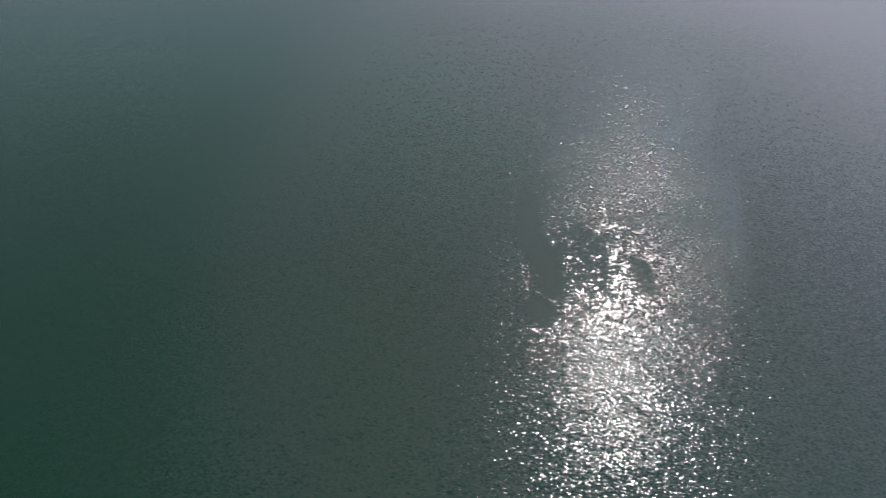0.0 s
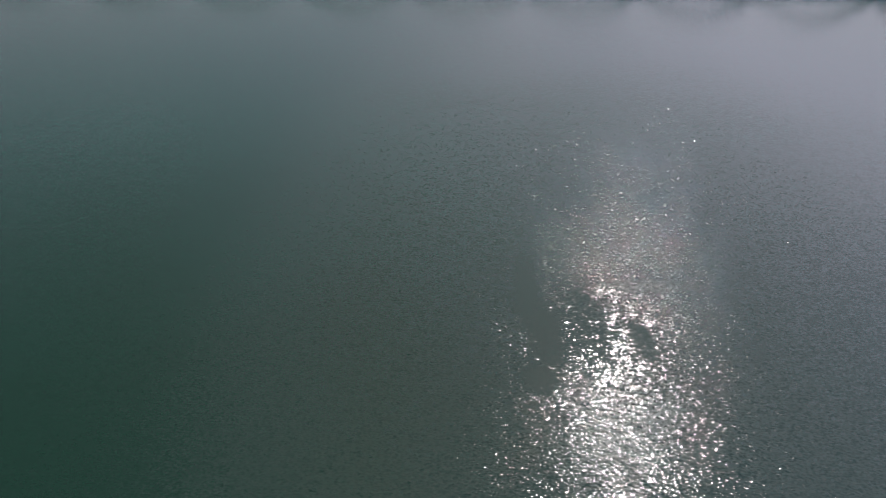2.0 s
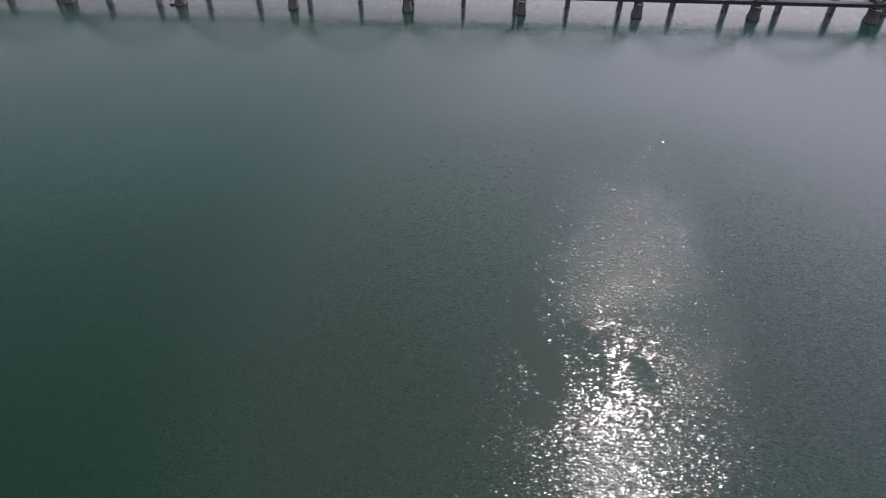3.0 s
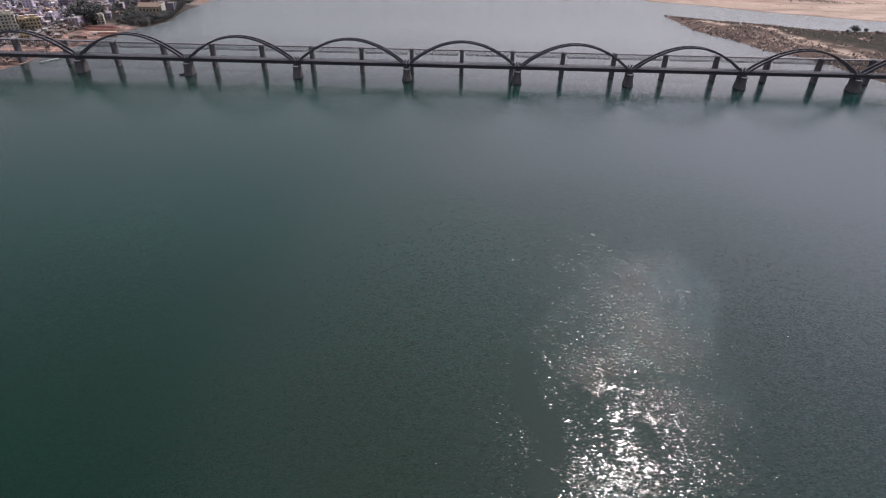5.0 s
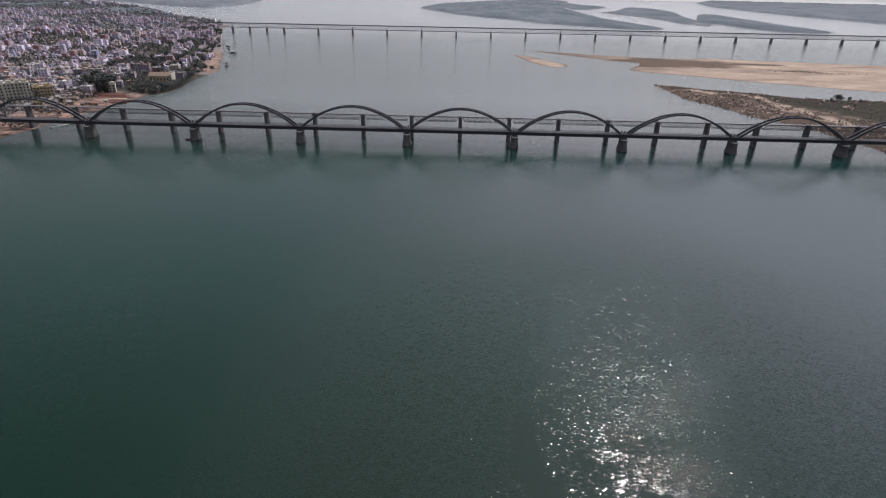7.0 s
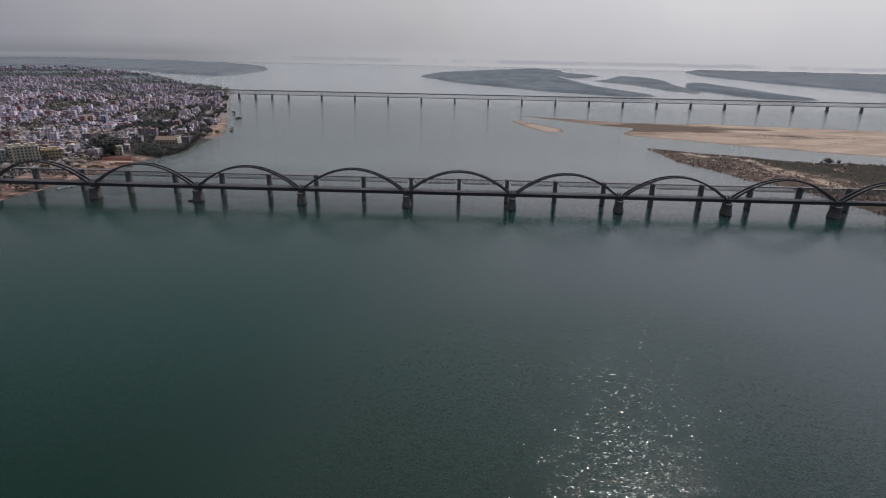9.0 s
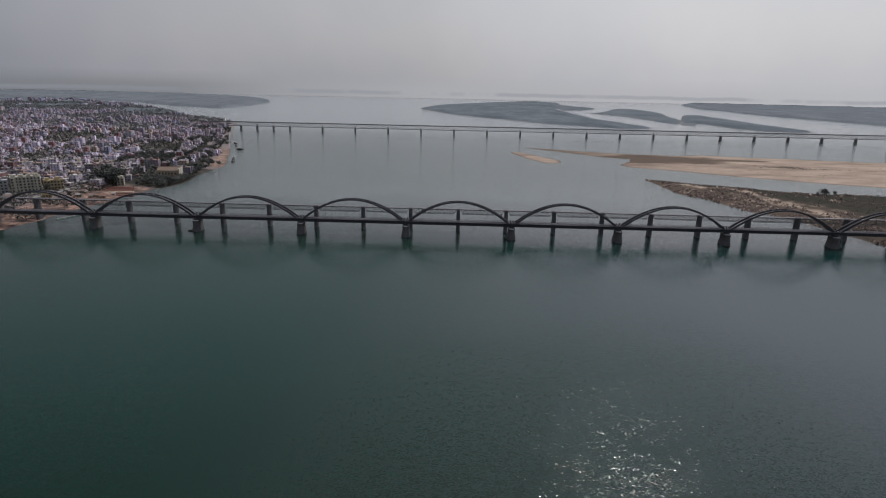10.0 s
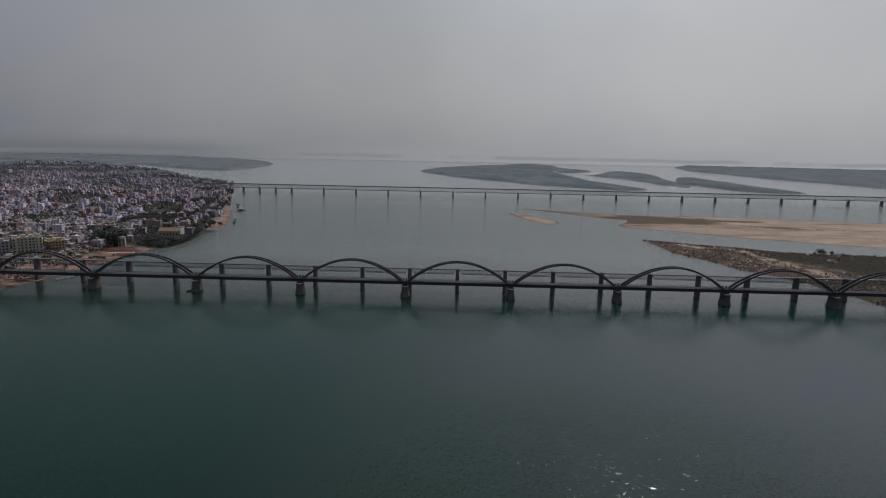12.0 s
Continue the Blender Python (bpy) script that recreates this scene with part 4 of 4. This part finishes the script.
    p, s = np.concatenate(leaves), np.concatenate(leaf_size)
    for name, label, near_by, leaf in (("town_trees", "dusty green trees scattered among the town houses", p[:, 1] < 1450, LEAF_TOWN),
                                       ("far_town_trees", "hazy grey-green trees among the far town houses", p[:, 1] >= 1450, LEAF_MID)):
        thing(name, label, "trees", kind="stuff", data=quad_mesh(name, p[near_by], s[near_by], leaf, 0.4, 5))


build_town()


def block(name, label, x, y, w, d, storeys, wall, turn, bays, fh=3.5, wings=()):
    """A large flat-roofed block with rows of windows, sills and a parapet."""
    z = float(land_at(x, y)[0])
    t = thing(name, label, "building", (x, y, z), turn)
    h = fh * storeys
    b = Buf()
    b.box((0, 0, -2), (w, d, h + 2))
    for ox, ww in wings:
        b.box((ox, -d / 2 - 0.8, -2), (ww, 1.6, h + 2.6))
    part("wall", b.mesh("wall", wall), t)
    b = Buf()
    b.box((0, 0, h), (w + 0.8, d + 0.8, 0.3))
    for e in (-1, 1):
        b.box((e * (w / 2 + 0.2), 0, h + 0.3), (0.25, d + 0.8, 1.0))
        b.box((0, e * (d / 2 + 0.2), h + 0.3), (w + 0.15, 0.25, 1.0))
    part("roof", b.mesh("roof", wall), t)
    for ox, oy, size in ((w * 0.2, 0, (min(5, w * 0.4), 4.5, 3.0)), (-w * 0.3, 1, (min(4, w * 0.3), 4, 2.6))):
        b = Buf()
        b.box((0, 0, 0), size)
        b.box((0, 0, size[2]), (size[0] + 0.4, size[1] + 0.4, 0.15))
        part("stair_head", b.mesh("stair_head", wall), t, (ox, oy, h + 0.304))
    b = Buf()
    b.box((0, 0, 0), (w + 0.5, d + 0.5, 0.28))
    band = b.mesh("storey_band", CREAM)
    for k in range(1, storeys):
        part("storey_band", band, t, (0, 0, k * fh - 0.14))
    b = Buf()
    b.box((0, 0, 0), (w / bays * 0.5, 0.25, 1.9))
    win = b.mesh("window", GLASS)
    b = Buf()
    b.box((0, 0, 0), (w / bays * 0.62, 0.7, 0.16))
    sill = b.mesh("sun_shade", wall)
    for s in range(storeys):
        for i in range(bays):
            ox = (i + 0.5) * w / bays - w / 2
            off = 1.6 if any(abs(ox - a) < ww / 2 for a, ww in wings) else 0
            wn_ob = part("window", win, t, (ox, -d / 2 - off - 0.05, s * fh + 1.0))
            part("sun_shade", sill, wn_ob, (0, -0.3, 2.0))
    return t


block("apartment_block", "long cream apartment block with rows of dark windows", -507, 655, 15, 13, 5, CREAM, 0.62, 4, 3.4, ((-4.2, 4.2),))
block("apartment_block", "cream apartment block with small balconies and dark windows", -495, 663.6, 14, 13, 5, CREAM, 0.62, 4, 3.4, ((4.2, 4),))
block("office_block", "grey plastered flat-roofed block with dark windows", -526, 641.6, 25, 13, 4, GREYWALL, 0.62, 7, 3.6)
block("hotel_block", "ochre yellow block with dark windows on the waterfront", -479.5, 675, 20, 11, 3, YELLOW, 0.62, 6, 3.6, ((-5, 3), (6, 3)))
block("yellow_hut", "small ochre yellow two-storey riverside house", -452, 622, 8.5, 6, 2, YELLOW, 0.55, 3, 2.8)
block("cream_kiosk", "small cream riverside pump house with flat roof", -424, 722, 8, 7, 3, CREAM, 0.4, 2, 3.0)
block("river_shed", "low white-roofed shed beside the railway approach", -505, 597, 18, 9, 1, WHITEWALL, 0.62, 5, 3.8)


def build_hall(x, y, turn):
    """Long tan hall with a ridged brown roof and pale gable end."""
    z = float(land_at(x, y)[0])
    t = thing("riverside_hall", "long tan hall with ridged brown roof and pale end wall", "hall", (x, y, z), turn)
    w, d, h = 29, 13, 8.5
    b = Buf()
    b.box((0, 0, -2), (w, d, h + 2))
    part("wall", b.mesh("wall", TANWALL), t)
    b = Buf()
    vs = [(sx * (w / 2 + 0.8), sy * (d / 2 + 0.8), h) for sx in (-1, 1) for sy in (-1, 1)]
    vs += [(-(w / 2 + 0.8), 0, h + 4.5), (w / 2 + 0.8, 0, h + 4.5)]
    b.add(vs, [(0, 2, 5, 4), (3, 1, 4, 5), (1, 0, 4), (2, 3, 5), (0, 1, 3, 2)])
    part("roof", b.mesh("roof", BROWNROOF), t)
    b = Buf()
    b.box((w / 2 + 1.0, 0, -2), (1.6, d + 2, h + 5))
    part("gable_end", b.mesh("gable_end", CREAM), t)
    b = Buf()
    b.box((0, 0, 0), (1.8, 0.25, 3.0))
    win = b.mesh("window", GLASS)
    for i in range(7):
        part("window", win, t, (-w / 2 + 2.6 + i * 4.4, -d / 2 - 0.05, 2.5))


build_hall(-401, 808, 0.08)


def build_tower(x, y):
    z = float(land_at(x, y)[0])
    t = thing("white_tower", "tall white temple tower beside the far bridge end", "tower", (x, y, z))
    b = Buf()
    b.box((0, 0, -1), (7, 7, 7))
    part("base", b.mesh("base", WHITEWALL), t)
    b = Buf()
    for i in range(5):
        b.box((0, 0, 6 + i * 2.4), (6 - 0.9 * i, 6 - 0.9 * i, 2.4), top=0.88)
    b.box((0, 0, 18), (1.4, 1.4, 2), top=0.2)
    part("spire", b.mesh("spire", WHITEWALL), t)


build_tower(-712, 1835)


def build_steps():
    """Bathing steps down to the water, painted red."""
    t = thing("bathing_steps", "broad red-painted bathing steps down to the river", "steps", (-412, 668, 0.3), radians(9))
    for i in range(8):
        b = Buf()
        b.box((0, 0, -1.0), (62 - 2 * i, 5.4, 1.5 + 0.62 * i))
        part("step", b.mesh("step", REDSTEP if i != 3 else TANWALL), t, (-i, 5.4 * i, 0))


build_steps()


STALL_TIN = paint_wall("stall_tin_sheet", [(0.14, 0.12, 0.115), (0.2, 0.19, 0.19), (0.1, 0.08, 0.072), (0.17, 0.1, 0.08), (0.13, 0.115, 0.11), (0.22, 0.215, 0.21)])


def build_shacks():
    """Tin-roofed stalls on the open ground by the steps."""
    r = random.Random(5)
    b = Buf()
    b.box((0, 0, -0.6), (5, 4, 3.2))
    body = b.mesh("shack_wall", TANWALL)
    b = Buf()
    b.add([(-3, -2.6, 2.5), (3, -2.6, 2.5), (3, 2.4, 3.4), (-3, 2.4, 3.4), (-3, -2.6, 2.62), (3, -2.6, 2.62), (3, 2.4, 3.52), (-3, 2.4, 3.52)],
          [(0, 3, 2, 1), (4, 5, 6, 7), (0, 1, 5, 4), (1, 2, 6, 5), (2, 3, 7, 6), (3, 0, 4, 7)])
    tin = b.mesh("tin_roof", STALL_TIN)
    b = Buf()
    b.box((0, -2.03, 0), (1.0, 0.1, 2.0))
    door = b.mesh("door", GLASS)
    done = 0
    while done < 70:
        x, y = r.uniform(-500, -402), r.uniform(600, 715)
        if float(inland(TOWN, np.array(x), np.array(y))) < 14 or (x < -462 and y > 640 - 0.5 * (x + 500) - 12) or (-432 < x and y > 676):
            continue
        t = thing("shack", "small tin-roofed stall on open clay ground", "shack", (x, y, float(land_at(x, y)[0])), r.uniform(-0.5, 0.8), "stalls by the bathing steps")
        t.scale = (r.uniform(0.55, 1.1),) * 3
        part("wall", body, t)
        part("tin_roof", tin, t)
        part("door", door, t)
        done += 1


build_shacks()


def build_bank_scrub():
    """Bushes, weeds and litter on the open clay bank."""
    r = np.random.default_rng(61)
    xs, ys = r.uniform(-560, -385, 9000), r.uniform(470, 770, 9000)
    d = inland(TOWN, xs, ys)
    keep = (d > 5) & (fractal(xs, ys, 28, 3, 17) + 0.003 * (d - 30) > -0.03)
    p = np.column_stack([xs, ys, land_at(xs, ys)[0] + 0.6])[keep]
    p = np.concatenate([p, p + r.normal(size=p.shape) * (1.2, 1.2, 0.4)])
    thing("bank_scrub", "dusty bushes and weeds on the clay bank", "bushes", kind="stuff",
          data=quad_mesh("bank_scrub", p, r.uniform(0.5, 1.9, len(p)), LEAF_TOWN, 0.5, 12))


build_bank_scrub()


def boat(x, y, turn, length, label, cabin=True):
    t = thing("river_boat", label, "boat", (x, y, 0), turn, "boats moored by the bank")
    b = Buf()
    rings = []
    for u, k, up in ((-0.5, 0.35, 0.5), (-0.3, 0.9, 0.1), (0, 1, 0), (0.3, 0.85, 0.15), (0.5, 0.1, 0.9)):
        w = length * 0.14 * k
        rings.append([(u * length, -w, 1.1 + up), (u * length, -w * 0.6, -0.4 + up * 0.4), (u * length, w * 0.6, -0.4 + up * 0.4), (u * length, w, 1.1 + up)])
    b.loft(rings)
    part("hull", b.mesh("hull", WOOD), t)
    if cabin:
        b = Buf()
        b.box((-0.05 * length, 0, 1.0), (length * 0.5, length * 0.2, 2.0))
        part("cabin", b.mesh("cabin", STEEL), t)
        b = Buf()
        b.box((-0.05 * length, 0, 3.0), (length * 0.58, length * 0.26, 0.2))
        part("canopy", b.mesh("canopy", PALE_CAP), t)
    return t


for x, y, a, ln in ((-474, 1268, 1.9, 16), (-466, 1255, 2.1, 15), (-428, 1168, 1.9, 16), (-421, 1152, 0.4, 14), (-386, 1020, 1.8, 13),
                    (-379, 1000, 1.4, 12), (-372, 978, 1.7, 13), (-452, 1215, 1.9, 12)):
    boat(x, y, a, ln, "dark wooden river boat with cabin moored by the bank")
boat(-243.7, 517.9, 0.1, 4.5, "small dark open boat beside a bridge pier", False)
boat(323, 812, 0.6, 7, "small dark open boat drawn up at the spit", False)
boat(330, 800, 0.9, 7, "small dark open boat drawn up at the spit", False)


def build_pontoon():
    t = thing("floating_jetty", "long narrow pale green floating jetty off the bank", "jetty", (-389, 561, 0), radians(62))
    float_paint = weathered("pale_green_float_paint", (0.2, 0.3, 0.26), (0.36, 0.45, 0.4))
    for i in range(5):
        b = Buf()
        b.box((0, 0, -0.3), (4.4, 2.4, 1.2), top=0.94)
        part("float", b.mesh("float", float_paint), t, (-10 + i * 5, 0, 0))
    b = Buf()
    b.box((0, 0, 0.9), (24, 1.4, 0.2))
    part("walkway", b.mesh("walkway", PALE_CAP), t)


build_pontoon()

# ---------------------------------------------------------------- spit and islands


def build_rubble():
    r = np.random.default_rng(31)
    b = Buf()
    n = 0
    xs, ys = r.uniform(318, 760, 90000), r.uniform(430, 880, 90000)
    d = shore(SPIT, xs, ys, 10)
    z = land_at(xs, ys)[0]
    keep = (d > -3) & (r.uniform(size=90000) < np.where(d < 24, 0.8, np.exp(-(d - 24) / 30) * 0.8)) & (fractal(xs, ys, 18, 3, 5) + 0.5 * fractal(xs, ys, 60, 2, 41) + 0.25 * np.clip((640 - ys) / 60, 0, 1) > 0.0)
    for x, y, zz in zip(xs[keep], ys[keep], z[keep]):
        s = r.uniform(0.5, 1.6) * (1.9 if r.uniform() < 0.1 else 1)
        a = r.uniform(0, 6.28, 1)[0]
        ring = [(x + s * r.uniform(0.7, 1.2) * math.cos(a + k * 1.2566), y + s * r.uniform(0.7, 1.2) * math.sin(a + k * 1.2566), zz - 0.4) for k in range(5)]
        vs = ring + [(x + r.uniform(-0.3, 0.3) * s, y + r.uniform(-0.3, 0.3) * s, zz + s * r.uniform(0.5, 1.0))]
        b.add(vs, [(0, 1, 5), (1, 2, 5), (2, 3, 5), (3, 4, 5), (4, 0, 5)], r.uniform())
        n += 1
        if n >= 21000:
            break
    m = Mat("bank_rubble", 0.95, 0, 0.1)
    c = m.ramp(m.attr("tint"), [(0.0, (0.05, 0.042, 0.04)), (0.5, (0.08, 0.062, 0.055)), (0.8, (0.16, 0.115, 0.09)), (1.0, (0.36, 0.29, 0.24))])
    m.colour(c)
    thing("bank_rubble", "brown and tan rubble heaped along the spit shore", "rubble", kind="stuff", data=b.mesh("bank_rubble", m.m, tinted=True))


build_rubble()


def build_scrub():
    r = np.random.default_rng(33)
    xs, ys = r.uniform(330, 900, 40000), r.uniform(440, 870, 40000)
    d = shore(SPIT, xs, ys, 10)
    z, sand, weeds, wood, damp, clay = land_at(xs, ys)
    keep = (d > 4) & (r.uniform(size=40000) < weeds * 0.9 + 0.06)
    p = np.stack([xs, ys, z + 0.4], 1)[keep][:15000]
    p = np.concatenate([p, p + r.normal(size=p.shape) * (0.8, 0.8, 0.25)])
    thing("dry_scrub", "low dry brown-green scrub over the spit", "scrub", kind="stuff",
          data=quad_mesh("dry_scrub", p, r.uniform(0.4, 1.0, len(p)), SCRUB, 2.6, 6))


build_scrub()


def build_woods():
    """Closed tree canopy on the islands and far banks, with loose crowns on top."""
    r = np.random.default_rng(41)
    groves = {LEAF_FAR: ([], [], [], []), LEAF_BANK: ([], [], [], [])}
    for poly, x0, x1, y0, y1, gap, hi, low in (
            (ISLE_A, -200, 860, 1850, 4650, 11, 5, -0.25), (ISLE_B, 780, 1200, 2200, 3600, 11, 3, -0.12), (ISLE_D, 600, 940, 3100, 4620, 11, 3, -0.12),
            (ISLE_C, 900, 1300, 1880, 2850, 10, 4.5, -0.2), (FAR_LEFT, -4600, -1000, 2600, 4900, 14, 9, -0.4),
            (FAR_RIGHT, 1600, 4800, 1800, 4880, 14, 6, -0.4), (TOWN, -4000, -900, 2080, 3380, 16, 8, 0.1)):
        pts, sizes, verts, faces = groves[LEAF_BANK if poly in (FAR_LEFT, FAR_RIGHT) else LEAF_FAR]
        base = sum(map(len, verts))
        gx, gy = np.meshgrid(np.arange(x0, x1, gap), np.arange(y0, y1, gap * 1.6))
        gx, gy = gx + r.uniform(-0.3, 0.3, gx.shape) * gap, gy + r.uniform(-0.3, 0.3, gy.shape) * gap
        d = shore(poly, gx, gy, 22)
        cover = fractal(gx, gy, 190, 4, 9)
        if poly is TOWN:
            cover = cover + np.clip((gy - 2400) / 2500, 0, 0.3)
        inside = (d > 12) & (cover > low) & (np.abs(gx) < 1.05 * gy + 300)
        z = land_at(gx, gy)[0]
        h = hi * (0.55 + 0.9 * (fractal(gx, gy, 60, 3, 15) + 0.5) * np.clip((d - 8) / 50, 0.12, 1)) * r.uniform(0.75, 1.1, gx.shape)
        z = np.where(inside, z + h, z - 1.0)
        idx = np.arange(gx.size).reshape(gx.shape)
        quad = np.stack([idx[:-1, :-1], idx[:-1, 1:], idx[1:, 1:], idx[1:, :-1]], -1).reshape(-1, 4)
        quad = quad[inside.ravel()[quad].any(1)]
        used, flat = np.unique(quad, return_inverse=True)
        verts.append(np.stack([gx, gy, z], -1).reshape(-1, 3)[used])
        faces.append(flat.reshape(-1, 4) + base)
        pick = inside & (r.uniform(size=gx.shape) < 0.9)
        pts.append(np.stack([gx[pick], gy[pick], z[pick] + r.uniform(-0.12, 0.14, pick.sum()) * hi], 1))
        sizes.append(r.uniform(0.16, 0.36, pick.sum()) * hi)
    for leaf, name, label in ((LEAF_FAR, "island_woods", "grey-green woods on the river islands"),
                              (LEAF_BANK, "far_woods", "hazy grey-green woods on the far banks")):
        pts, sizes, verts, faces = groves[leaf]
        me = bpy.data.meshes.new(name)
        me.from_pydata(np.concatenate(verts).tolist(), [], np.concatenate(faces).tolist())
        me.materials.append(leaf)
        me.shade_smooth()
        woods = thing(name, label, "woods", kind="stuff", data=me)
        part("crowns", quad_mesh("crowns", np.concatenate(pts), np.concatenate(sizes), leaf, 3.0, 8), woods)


build_woods()


def build_embankment():
    b = Buf()
    b.box((0, 0, -1), (1.2, 130, 5.5), top=0.8)
    thing("embankment_wall", "pale concrete embankment wall along the river bank", "wall", (-557, 1462, 0), radians(19.5),
          data=b.mesh("embankment_wall", PALE_CAP))


build_embankment()


def build_drift():
    """Dark driftwood and weed clumps on the sandbank."""
    r = np.random.default_rng(52)
    p = np.concatenate([r.normal(size=(170, 2)) * (26, 9) + (632, 1036), r.normal(size=(60, 2)) * (30, 5) + (690, 1020),
                        r.uniform((480, 900), (900, 1110), (60, 2))])
    p = p[inland(BAR, p[:, 0], p[:, 1]) > 6]
    z = land_at(p[:, 0], p[:, 1])[0]
    c = np.column_stack([p, z + 0.35])
    c = np.concatenate([c, c + r.normal(size=c.shape) * (1.0, 0.8, 0.2)])
    thing("drift_weed", "dark driftwood and weed clumps on the sandbank", "driftwood", kind="stuff",
          data=quad_mesh("drift_weed", c, r.uniform(0.6, 1.7, len(c)), SCRUB, 1.5, 9))


build_drift()
